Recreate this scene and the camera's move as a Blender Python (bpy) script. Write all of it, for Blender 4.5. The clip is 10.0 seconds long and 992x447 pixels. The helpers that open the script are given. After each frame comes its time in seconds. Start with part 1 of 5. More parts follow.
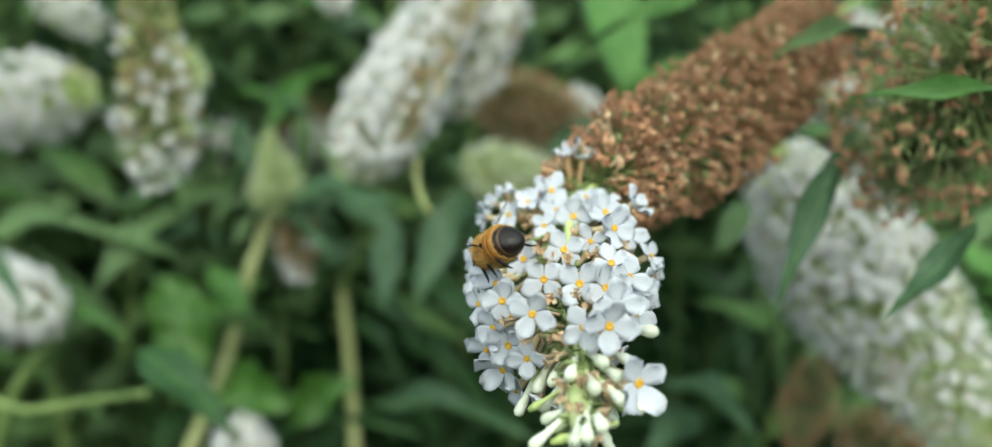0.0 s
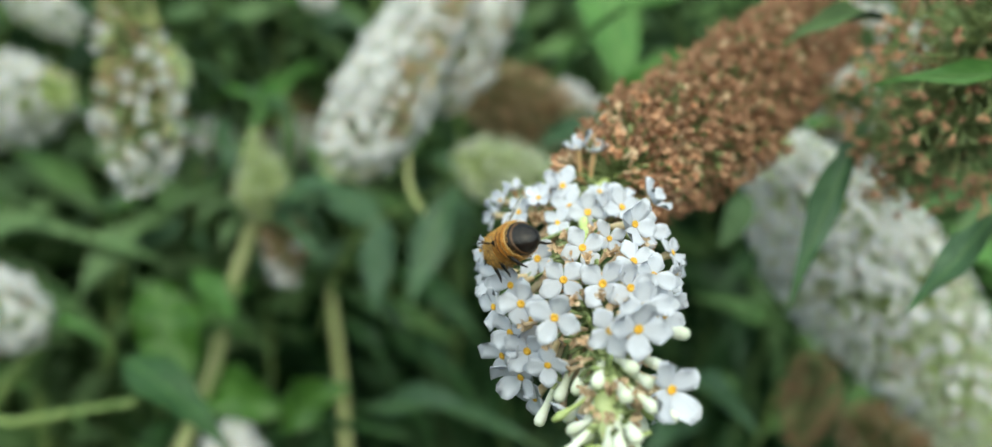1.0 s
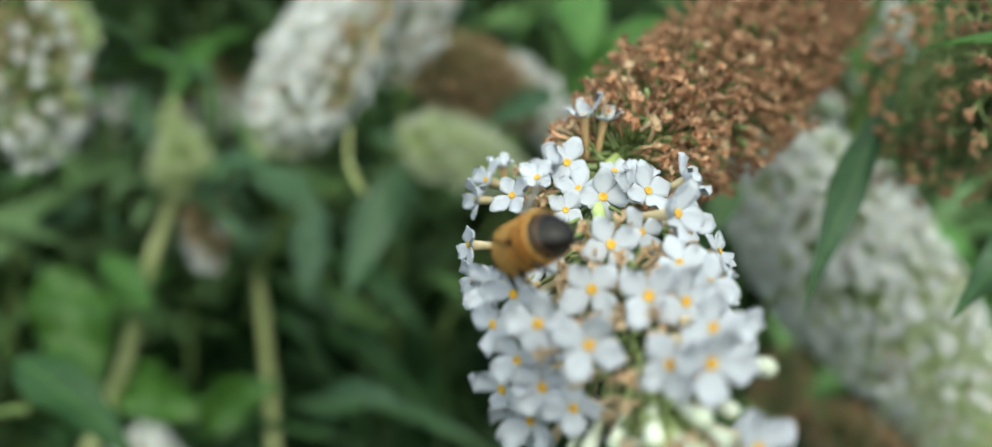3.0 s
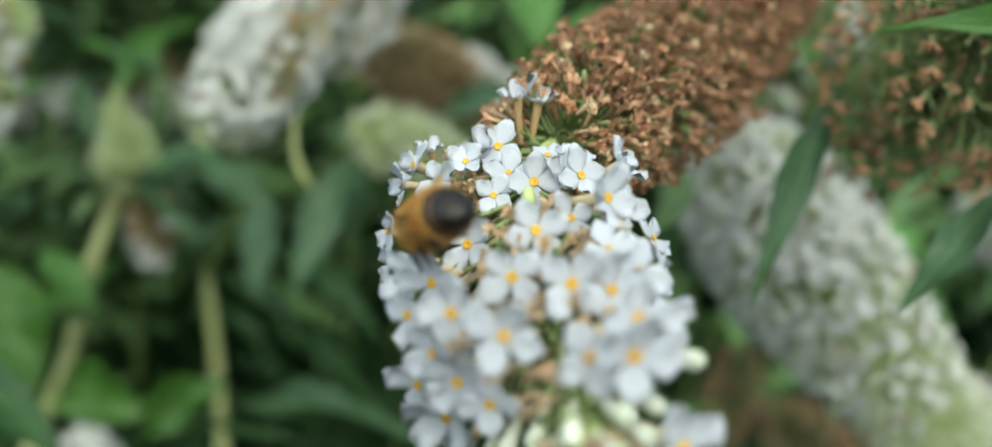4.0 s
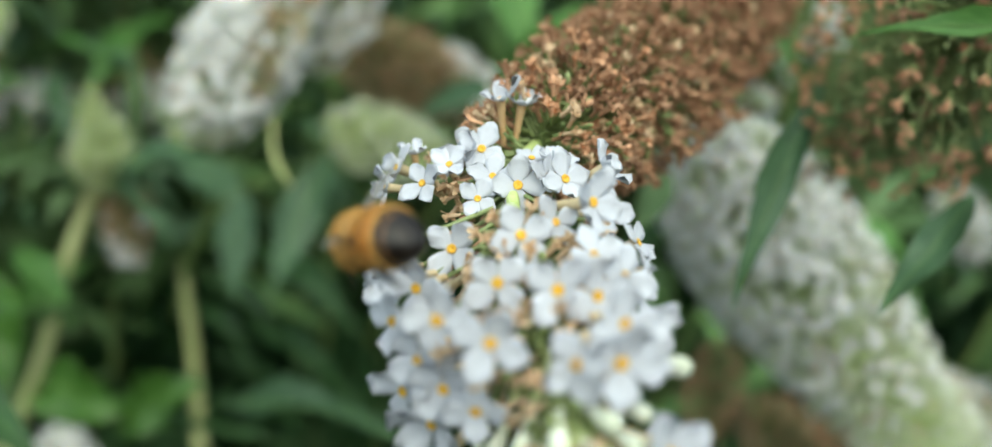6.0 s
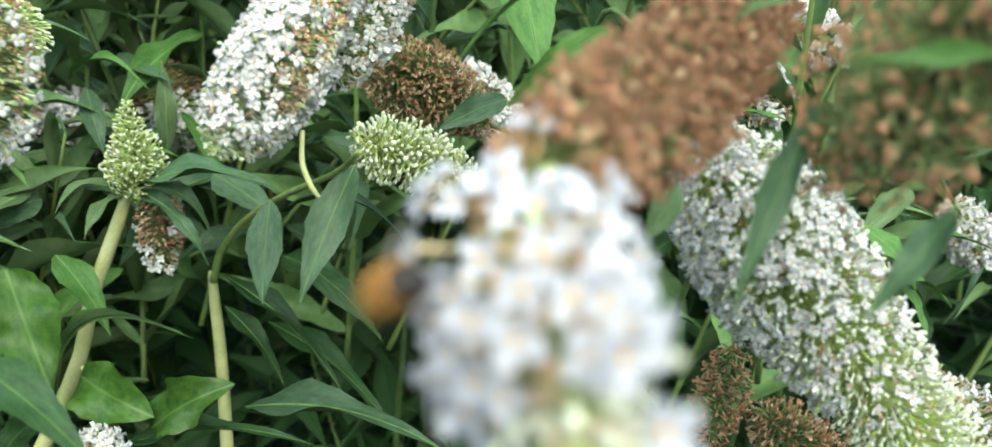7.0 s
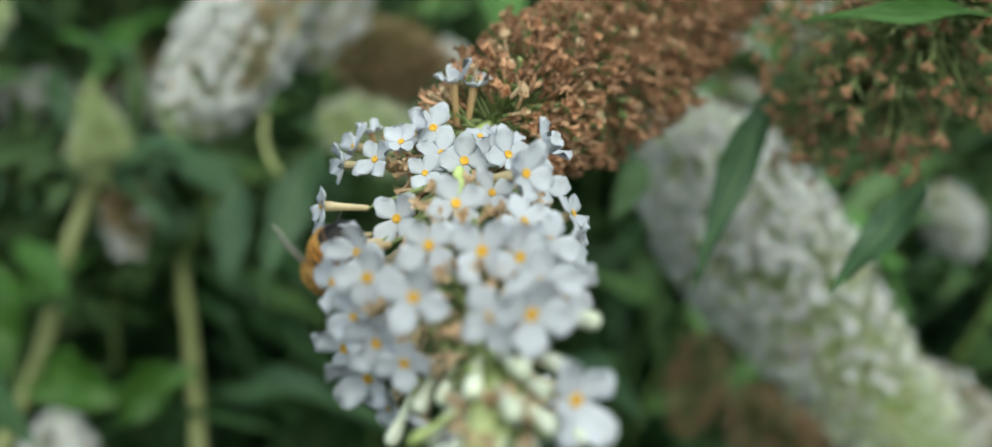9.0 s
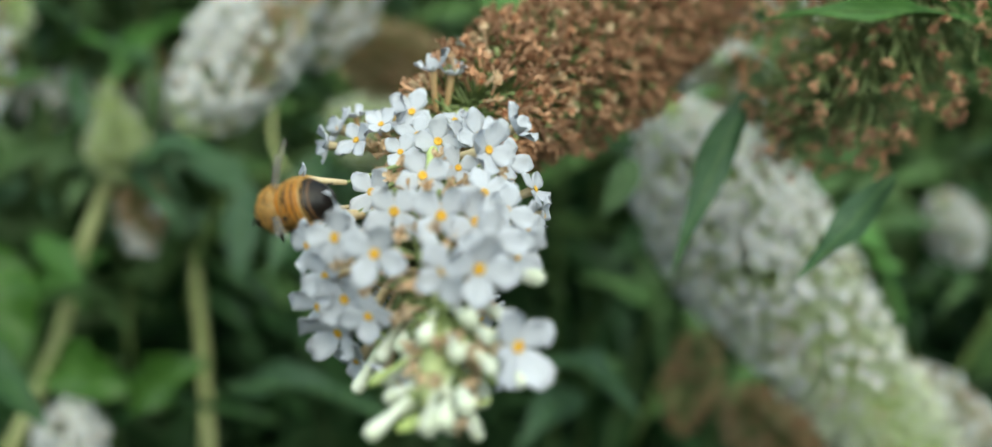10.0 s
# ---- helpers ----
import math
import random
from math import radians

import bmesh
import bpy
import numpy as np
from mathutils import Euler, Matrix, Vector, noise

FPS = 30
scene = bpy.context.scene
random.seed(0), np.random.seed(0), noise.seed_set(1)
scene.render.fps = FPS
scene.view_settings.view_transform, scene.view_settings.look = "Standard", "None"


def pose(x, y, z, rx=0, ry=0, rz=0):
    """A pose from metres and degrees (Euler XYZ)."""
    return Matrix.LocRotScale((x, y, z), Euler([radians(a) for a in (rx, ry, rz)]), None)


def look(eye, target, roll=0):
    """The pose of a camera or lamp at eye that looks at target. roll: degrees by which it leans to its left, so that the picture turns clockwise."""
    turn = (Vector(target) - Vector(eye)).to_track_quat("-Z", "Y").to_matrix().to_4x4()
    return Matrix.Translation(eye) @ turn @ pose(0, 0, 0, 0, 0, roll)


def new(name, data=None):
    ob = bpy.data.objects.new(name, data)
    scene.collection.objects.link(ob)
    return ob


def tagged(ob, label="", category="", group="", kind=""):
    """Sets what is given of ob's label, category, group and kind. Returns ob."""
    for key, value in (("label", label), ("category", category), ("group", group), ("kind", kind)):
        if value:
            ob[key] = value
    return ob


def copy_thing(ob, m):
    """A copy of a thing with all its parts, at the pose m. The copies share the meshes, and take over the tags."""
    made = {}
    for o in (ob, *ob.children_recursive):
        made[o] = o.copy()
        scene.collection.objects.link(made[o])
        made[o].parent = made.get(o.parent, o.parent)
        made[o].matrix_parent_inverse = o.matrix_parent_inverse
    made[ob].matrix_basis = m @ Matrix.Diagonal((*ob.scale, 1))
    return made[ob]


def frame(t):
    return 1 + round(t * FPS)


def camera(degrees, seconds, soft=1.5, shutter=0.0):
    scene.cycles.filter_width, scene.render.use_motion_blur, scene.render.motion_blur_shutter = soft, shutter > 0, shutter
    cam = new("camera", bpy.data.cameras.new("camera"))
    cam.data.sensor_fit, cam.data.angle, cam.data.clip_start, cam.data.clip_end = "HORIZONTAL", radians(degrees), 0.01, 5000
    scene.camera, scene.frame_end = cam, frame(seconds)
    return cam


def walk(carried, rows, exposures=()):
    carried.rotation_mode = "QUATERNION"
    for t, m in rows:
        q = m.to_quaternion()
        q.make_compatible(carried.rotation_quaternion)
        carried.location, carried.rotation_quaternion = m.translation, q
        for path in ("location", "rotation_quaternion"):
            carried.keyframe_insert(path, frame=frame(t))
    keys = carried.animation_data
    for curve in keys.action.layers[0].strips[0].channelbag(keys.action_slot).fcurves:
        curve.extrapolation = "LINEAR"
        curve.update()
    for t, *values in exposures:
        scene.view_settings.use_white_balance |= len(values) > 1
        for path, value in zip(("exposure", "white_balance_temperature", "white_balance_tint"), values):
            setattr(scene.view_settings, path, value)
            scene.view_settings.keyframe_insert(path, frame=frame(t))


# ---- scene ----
cam = camera(56.4, 10.0)
# seconds, place in metres, yaw, pitch, roll in degrees
ROWS = [
    (0, 0.0000, 0.0000, 1.2000, -0.00, -12.00, 0.03),
    (0.5, -0.0020, 0.0045, 1.2004, -0.34, -12.04, 0.50),
    (1, -0.0071, 0.0129, 1.1973, -1.27, -12.13, 0.75),
    (1.5, -0.0093, 0.0214, 1.1969, -1.64, -12.55, 0.44),
    (2, -0.0187, 0.0327, 1.1940, -2.66, -12.94, 0.20),
    (3.5, -0.0160, 0.0753, 1.1841, -6.71, -13.28, -1.23),
    (4, -0.0095, 0.0757, 1.1821, -7.57, -13.23, -1.51),
    (4.5, -0.0096, 0.0761, 1.1804, -8.12, -13.13, -2.04),
    (5, -0.0076, 0.0779, 1.1818, -8.59, -13.15, -2.07),
    (6.5, -0.0134, 0.0747, 1.1859, -8.84, -13.59, -1.70),
    (7, -0.0157, 0.0545, 1.1904, -7.98, -13.11, -1.59),
    (7.5, -0.0145, 0.0536, 1.1884, -8.12, -13.06, -1.73),
    (8, -0.0075, 0.0514, 1.1843, -7.89, -12.60, -1.87),
    (8.5, -0.0040, 0.0517, 1.1872, -7.93, -13.20, -1.56),
    (9, -0.0001, 0.0646, 1.1808, -8.33, -13.45, -1.85),
    (9.5, 0.0037, 0.0571, 1.1792, -8.00, -13.24, -2.02),
    (10, 0.0078, 0.0487, 1.1774, -7.10, -12.86, -2.24),
]
PATH = [(t, pose(x, y, z, 90 + pitch, roll, yaw)) for t, x, y, z, yaw, pitch, roll in ROWS]
walk(cam, PATH, exposures=[(0.0, 1.16, 6500, -11), (2.0, 1.14, 6500, -10), (3.5, 1.04, 6500, -10), (6.5, 1.20, 6500, -9), (7.0, 1.65, 6500, -6), (7.5, 1.57, 6500, -6), (8.0, 1.47, 6500, -6), (8.5, 0.97, 6500, -6), (9.0, 0.81, 6500, -10), (10.0, 0.96, 6500, -11)])
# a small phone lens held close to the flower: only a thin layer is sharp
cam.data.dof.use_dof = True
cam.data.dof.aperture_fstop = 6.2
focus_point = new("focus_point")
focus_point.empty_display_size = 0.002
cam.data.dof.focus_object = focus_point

# ---- light: a bright overcast sky ----
world = bpy.data.worlds.new("sky")
scene.world = world
world.use_nodes = True
wn = world.node_tree
sky = wn.nodes.new("ShaderNodeTexSky")
sky.sky_type = "NISHITA"
sky.sun_disc = False
sky.sun_elevation = radians(51)
sky.sun_rotation = radians(175)
sky.dust_density = 3.0
wn.links.new(sky.outputs["Color"], wn.nodes["Background"].inputs["Color"])
wn.nodes["Background"].inputs["Strength"].default_value = 0.10
sun = new("sun", bpy.data.lights.new("sun", "SUN"))
sun.data.energy = 1.5
sun.data.angle = radians(140)
sun.data.color = (1.0, 0.97, 0.92)
sun.matrix_world = look((0.2, -1.3, 3.2), (0.05, 0.4, 1.1))

rnd = random.Random(7)


# ---- materials ----
def material(name, low, high, rough=0.6, scale=120.0, fine=900.0, bump=0.15, vary=0.12, thin=0.0, spec=0.4, coords="Object"):
    """Two scales of noise between two colours, a little relief, a shift of value from piece to piece, and light through thin tissue."""
    m = bpy.data.materials.new(name)
    m.use_nodes = True
    t = m.node_tree
    n, l = t.nodes, t.links
    b = n["Principled BSDF"]
    tc = n.new("ShaderNodeTexCoord")
    big, small = n.new("ShaderNodeTexNoise"), n.new("ShaderNodeTexNoise")
    big.inputs["Scale"].default_value, small.inputs["Scale"].default_value = scale, fine
    big.inputs["Detail"].default_value = small.inputs["Detail"].default_value = 3
    for x in (big, small):
        l.new(tc.outputs[coords], x.inputs["Vector"])
    info = n.new("ShaderNodeObjectInfo")
    mix = n.new("ShaderNodeMath")
    mix.operation = "MULTIPLY_ADD"
    l.new(small.outputs["Fac"], mix.inputs[0])
    mix.inputs[1].default_value = 0.45
    l.new(big.outputs["Fac"], mix.inputs[2])
    ramp = n.new("ShaderNodeValToRGB")
    ramp.color_ramp.elements[0].position, ramp.color_ramp.elements[1].position = 0.5, 0.95
    ramp.color_ramp.elements[0].color, ramp.color_ramp.elements[1].color = (*low, 1), (*high, 1)
    l.new(mix.outputs[0], ramp.inputs["Fac"])
    hsv = n.new("ShaderNodeHueSaturation")
    val = n.new("ShaderNodeMapRange")
    val.inputs["To Min"].default_value, val.inputs["To Max"].default_value = 1 - vary, 1 + vary
    l.new(info.outputs["Random"], val.inputs["Value"])
    l.new(val.outputs["Result"], hsv.inputs["Value"])
    l.new(ramp.outputs["Color"], hsv.inputs["Color"])
    l.new(hsv.outputs["Color"], b.inputs["Base Color"])
    b.inputs["Roughness"].default_value = rough
    b.inputs["Specular IOR Level"].default_value = spec
    bp = n.new("ShaderNodeBump")
    bp.inputs["Strength"].default_value, bp.inputs["Distance"].default_value = bump, 0.0006
    l.new(mix.outputs[0], bp.inputs["Height"])
    l.new(bp.outputs["Normal"], b.inputs["Normal"])
    if thin:
        tr = n.new("ShaderNodeBsdfTranslucent")
        ms = n.new("ShaderNodeMixShader")
        ms.inputs["Fac"].default_value = thin
        l.new(hsv.outputs["Color"], tr.inputs["Color"])
        l.new(b.outputs[0], ms.inputs[1])
        l.new(tr.outputs[0], ms.inputs[2])
        l.new(ms.outputs[0], n["Material Output"].inputs["Surface"])
    return m


def leaf_material(name, low, high, rib, rough=0.5):
    """A leaf blade: mottled green with a pale midrib and side veins that run forward from it."""
    m = material(name, low, high, rough, 9.0, 60.0, 0.2, 0.28, 0.22, 0.3)
    t = m.node_tree
    n, l = t.nodes, t.links
    tc = n.new("ShaderNodeTexCoord")
    sep = n.new("ShaderNodeSeparateXYZ")
    l.new(tc.outputs["Object"], sep.inputs[0])
    ax = n.new("ShaderNodeMath")
    ax.operation = "ABSOLUTE"
    l.new(sep.outputs["X"], ax.inputs[0])
    mid = n.new("ShaderNodeMapRange")
    mid.inputs["From Min"].default_value, mid.inputs["From Max"].default_value = 0.035, 0.0
    l.new(ax.outputs[0], mid.inputs["Value"])
    run = n.new("ShaderNodeMath")
    run.operation = "MULTIPLY_ADD"
    l.new(ax.outputs[0], run.inputs[0])
    run.inputs[1].default_value = -0.32
    l.new(sep.outputs["Y"], run.inputs[2])
    rep = n.new("ShaderNodeMath")
    rep.operation = "PINGPONG"
    l.new(run.outputs[0], rep.inputs[0])
    rep.inputs[1].default_value = 0.035
    side = n.new("ShaderNodeMapRange")
    side.inputs["From Min"].default_value, side.inputs["From Max"].default_value = 0.006, 0.0
    side.inputs["To Max"].default_value = 0.15
    l.new(rep.outputs[0], side.inputs["Value"])
    top = n.new("ShaderNodeMath")
    top.operation = "MAXIMUM"
    l.new(mid.outputs[0], top.inputs[0])
    l.new(side.outputs[0], top.inputs[1])
    hsv = [x for x in n if x.type == "HUE_SAT"][0]
    mix = n.new("ShaderNodeMix")
    mix.data_type = "RGBA"
    mix.inputs["B"].default_value = (*rib, 1)
    for x in list(hsv.outputs["Color"].links):
        l.new(mix.outputs["Result"], x.to_socket)
    l.new(hsv.outputs["Color"], mix.inputs["A"])
    l.new(top.outputs[0], mix.inputs["Factor"])
    return m


def per_island(m):
    """Shift the value from piece to piece of a joined mesh instead of from object to object."""
    n, l = m.node_tree.nodes, m.node_tree.links
    val = [x for x in n if x.type == "MAP_RANGE"][0]
    geo = n.new("ShaderNodeNewGeometry")
    l.new(geo.outputs["Random Per Island"], val.inputs["Value"])
    val.inputs["To Min"].default_value, val.inputs["To Max"].default_value = 0.6, 1.35
    return m


M_PETAL = material("white_petal", (0.655, 0.67, 0.74), (0.715, 0.73, 0.795), 0.6, 150, 1500, 0.12, 0.04, 0.28, 0.2)
M_FARPETAL = material("cream_white_petal", (0.77, 0.78, 0.775), (0.83, 0.84, 0.835), 0.6, 150, 1500, 0.12, 0.06, 0.28, 0.2)
M_TANTUBE = material("tan_floret_tube", (0.58, 0.34, 0.15), (0.78, 0.56, 0.32), 0.6, 150, 1500, 0.1, 0.15, 0.2)
M_TUBE = material("floret_tube", (0.62, 0.46, 0.24), (0.78, 0.66, 0.44), 0.6, 150, 1500, 0.1, 0.15, 0.15)
M_EYE = material("orange_throat", (0.74, 0.38, 0.025), (0.85, 0.56, 0.08), 0.6, 600, 2500, 0.2, 0.1)
M_BUD = material("green_white_bud", (0.70, 0.75, 0.54), (0.87, 0.89, 0.80), 0.5, 200, 1200, 0.1, 0.15, 0.15)
M_PALEBUD = material("pale_green_bud", (0.58, 0.65, 0.42), (0.82, 0.85, 0.70), 0.5, 200, 1200, 0.1, 0.15, 0.15)
M_BUDSTALK = material("yellow_green_stalk", (0.46, 0.54, 0.20), (0.66, 0.72, 0.38), 0.5, 200, 1200, 0.1, 0.15, 0.15)
M_GREENBUD = material("green_bud", (0.42, 0.54, 0.15), (0.66, 0.75, 0.34), 0.5, 200, 1200, 0.1, 0.2, 0.12)
M_BROWN = material("withered_brown", (0.30, 0.150, 0.080), (0.62, 0.37, 0.225), 0.75, 250, 1500, 0.4, 0.45, 0.1)
M_TAN = material("faded_tan", (0.46, 0.29, 0.16), (0.76, 0.60, 0.42), 0.7, 250, 1500, 0.3, 0.25, 0.15)
M_CALYX = material("calyx_green", (0.11, 0.16, 0.05), (0.25, 0.30, 0.11), 0.6, 150, 900, 0.2, 0.2, 0.1)
M_POD = material("pod_green", (0.17, 0.23, 0.08), (0.33, 0.38, 0.17), 0.6, 200, 900, 0.2, 0.3, 0.1)
M_STEM = material("pale_stem", (0.38, 0.43, 0.17), (0.58, 0.60, 0.30), 0.6, 40, 500, 0.25, 0.1)
M_SHOOT = material("dark_green_shoot", (0.06, 0.11, 0.035), (0.12, 0.18, 0.06), 0.6, 60, 500, 0.25, 0.1)
M_TWIG = material("green_twig", (0.14, 0.22, 0.06), (0.28, 0.36, 0.12), 0.6, 60, 500, 0.25, 0.1)
M_LEAF = leaf_material("leaf_blade", (0.048, 0.100, 0.050), (0.100, 0.185, 0.094), (0.17, 0.29, 0.14), 0.42)
M_UNDER = leaf_material("leaf_underside", (0.10, 0.18, 0.075), (0.18, 0.27, 0.115), (0.26, 0.34, 0.16), 0.7)
M_FRESH = leaf_material("fresh_leaf_blade", (0.055, 0.150, 0.030), (0.120, 0.260, 0.060), (0.20, 0.36, 0.11))
M_GLOSSY = leaf_material("glossy_leaf_blade", (0.030, 0.088, 0.014), (0.080, 0.165, 0.030), (0.13, 0.24, 0.06), 0.34)
# leaf green darkened to stand for the shade low inside the shrub
M_SHADED = leaf_material("shaded_leaf_blade", (0.017, 0.048, 0.015), (0.043, 0.100, 0.032), (0.10, 0.20, 0.06))
# light green raised further to stand for sky light on the back leaves
M_SKYLIT = per_island(material("skylit_leaf_blade", (0.10, 0.195, 0.066), (0.20, 0.33, 0.12), 0.45, 30.0, 200.0, 0.2, 0.1, 0.3, 0.3))
M_SKYLITUNDER = material("skylit_leaf_underside", (0.13, 0.21, 0.09), (0.20, 0.29, 0.13), 0.7, 30.0, 200.0, 0.2, 0.1, 0.3, 0.1)
M_RIB = material("leaf_midrib", (0.10, 0.20, 0.06), (0.18, 0.30, 0.10), 0.5, 20, 200, 0.1, 0.2)
M_SOIL = material("soil", (0.010, 0.008, 0.005), (0.03, 0.022, 0.014), 0.95, 6, 60, 0.8, 0.0, 0.0, 0.05)
M_FUZZ = material("golden_hair", (0.50, 0.27, 0.065), (0.74, 0.45, 0.14), 0.7, 900, 4000, 0.4, 0.05, 0.2)
M_AMBER = material("amber_plate", (0.34, 0.115, 0.012), (0.66, 0.29, 0.045), 0.35, 260, 3000, 0.15, 0.05)
M_BLACK = material("black_plate", (0.004, 0.003, 0.0025), (0.013, 0.008, 0.006), 0.3, 600, 3000, 0.3, 0.02, 0.0, 0.35)
M_CREAM = material("cream_band", (0.40, 0.24, 0.08), (0.58, 0.38, 0.15), 0.5, 500, 3000, 0.2, 0.02)
M_DARKBAND = material("dark_brown_band", (0.045, 0.022, 0.010), (0.13, 0.062, 0.022), 0.45, 500, 3000, 0.2, 0.02)
M_THORAX = material("thorax_plate", (0.24, 0.14, 0.05), (0.44, 0.28, 0.10), 0.7, 700, 3000, 0.4, 0.02)


def saddle_material():
    """Amber plates whose middle carries a dark saddle, as on the insect's back."""
    m = material("amber_plate_with_dark_saddle", (0.30, 0.10, 0.010), (0.62, 0.27, 0.04), 0.38, 400, 3000, 0.2, 0.02)
    n, l = m.node_tree.nodes, m.node_tree.links
    tc, sep, ab, mr = n.new("ShaderNodeTexCoord"), n.new("ShaderNodeSeparateXYZ"), n.new("ShaderNodeMath"), n.new("ShaderNodeMapRange")
    no, ad, mix = n.new("ShaderNodeTexNoise"), n.new("ShaderNodeMath"), n.new("ShaderNodeMix")
    l.new(tc.outputs["Object"], sep.inputs[0])
    ab.operation = "ABSOLUTE"
    l.new(sep.outputs["X"], ab.inputs[0])
    no.inputs["Scale"].default_value = 500
    l.new(tc.outputs["Object"], no.inputs["Vector"])
    ad.operation = "MULTIPLY_ADD"
    ad.inputs[1].default_value = 0.0016
    l.new(no.outputs["Fac"], ad.inputs[0])
    l.new(ab.outputs[0], ad.inputs[2])
    mr.inputs["From Min"].default_value, mr.inputs["From Max"].default_value = 0.0030, 0.0020
    l.new(ad.outputs[0], mr.inputs["Value"])
    mix.data_type = "RGBA"
    mix.inputs["B"].default_value = (0.022, 0.012, 0.006, 1)
    hsv = [x for x in n if x.type == "HUE_SAT"][0]
    for x in list(hsv.outputs["Color"].links):
        l.new(mix.outputs["Result"], x.to_socket)
    l.new(hsv.outputs["Color"], mix.inputs["A"])
    l.new(mr.outputs["Result"], mix.inputs["Factor"])
    return m


M_SADDLE = saddle_material()


def wing_material():
    m = bpy.data.materials.new("clear_wing")
    m.use_nodes = True
    n, l = m.node_tree.nodes, m.node_tree.links
    b = n["Principled BSDF"]
    b.inputs["Base Color"].default_value = (0.42, 0.40, 0.36, 1)
    b.inputs["Roughness"].default_value = 0.25
    tp, ms, no = n.new("ShaderNodeBsdfTransparent"), n.new("ShaderNodeMixShader"), n.new("ShaderNodeTexNoise")
    no.inputs["Scale"].default_value = 700
    mr = n.new("ShaderNodeMapRange")
    mr.inputs["To Min"].default_value, mr.inputs["To Max"].default_value = 0.12, 0.3
    l.new(no.outputs["Fac"], mr.inputs["Value"])
    l.new(mr.outputs["Result"], ms.inputs["Fac"])
    l.new(tp.outputs[0], ms.inputs[1])
    l.new(b.outputs[0], ms.inputs[2])
    l.new(ms.outputs[0], n["Material Output"].inputs["Surface"])
    return m


M_WING = wing_material()


# ---- mesh helpers ----
def mesh_from(name, bm, mats):
    me = bpy.data.meshes.new(name)
    for f in bm.faces:
        f.smooth = True
    bm.to_mesh(me)
    bm.free()
    for m in mats if isinstance(mats, (list, tuple)) else [mats]:
        me.materials.append(m)
    return me


def part(name, bm, mats, parent, label=""):
    ob = new(name, mesh_from(name, bm, mats))
    ob.parent = parent
    return tagged(ob, label)


def piece(name, me, parent, m):
    ob = new(name, me)
    ob.parent = parent
    ob.matrix_basis = m
    return ob


def thing(name, label, category, group="", at=(0, 0, 0)):
    ob = new(name)
    ob.empty_display_size = 0.01
    ob.location = at
    return tagged(ob, label, category, group)


def ring(bm, c, x, y, r, k):
    return [bm.verts.new(c + (x * math.cos(2 * math.pi * i / k) + y * math.sin(2 * math.pi * i / k)) * r) for i in range(k)]


def bridge(bm, a, b, mat=0):
    k = len(a)
    for i in range(k):
        f = bm.faces.new((a[i], a[(i + 1) % k], b[(i + 1) % k], b[i]))
        f.material_index = mat


def across(t):
    x = t.cross(Vector((0.31, 0.2, 0.93)))
    if x.length < 1e-4:
        x = t.cross(Vector((1, 0, 0)))
    x.normalize()
    return x, t.cross(x).normalized()


def rod(bm, pts, radii, k=6, mat=0, cap=True):
    """A round bar along points."""
    pts = [Vector(p) for p in pts]
    last = None
    for i, p in enumerate(pts):
        t = (pts[min(i + 1, len(pts) - 1)] - pts[max(i - 1, 0)]).normalized()
        x, y = across(t)
        r = ring(bm, p, x, y, radii[i], k)
        if last:
            bridge(bm, last, r, mat)
        elif cap:
            bm.faces.new(r[::-1]).material_index = mat
        last = r
    if cap:
        bm.faces.new(last).material_index = mat


def spline(pts, n):
    """Catmull-Rom through tuples of any length, n samples in all."""
    p = np.array(pts, float)
    p = np.vstack([2 * p[0] - p[1], p, 2 * p[-1] - p[-2]])
    out = []
    for u in np.linspace(0, len(pts) - 1, n):
        i = min(int(u), len(pts) - 2)
        f = u - i
        a, b, c, d = p[i], p[i + 1], p[i + 2], p[i + 3]
        out.append(0.5 * (2 * b + (c - a) * f + (2 * a - 5 * b + 4 * c - d) * f * f + (3 * b - a - 3 * c + d) * f ** 3))
    return np.array(out)


def aim(p, z, roll=0.0, s=1.0):
    """A pose at p whose z axis points along z, turned about it."""
    z = Vector(z).normalized()
    x, y = across(z)
    m = Matrix((x, y, z)).transposed().to_4x4() @ Matrix.Rotation(roll, 4, "Z") @ Matrix.Scale(s, 4)
    m.translation = p
    return m


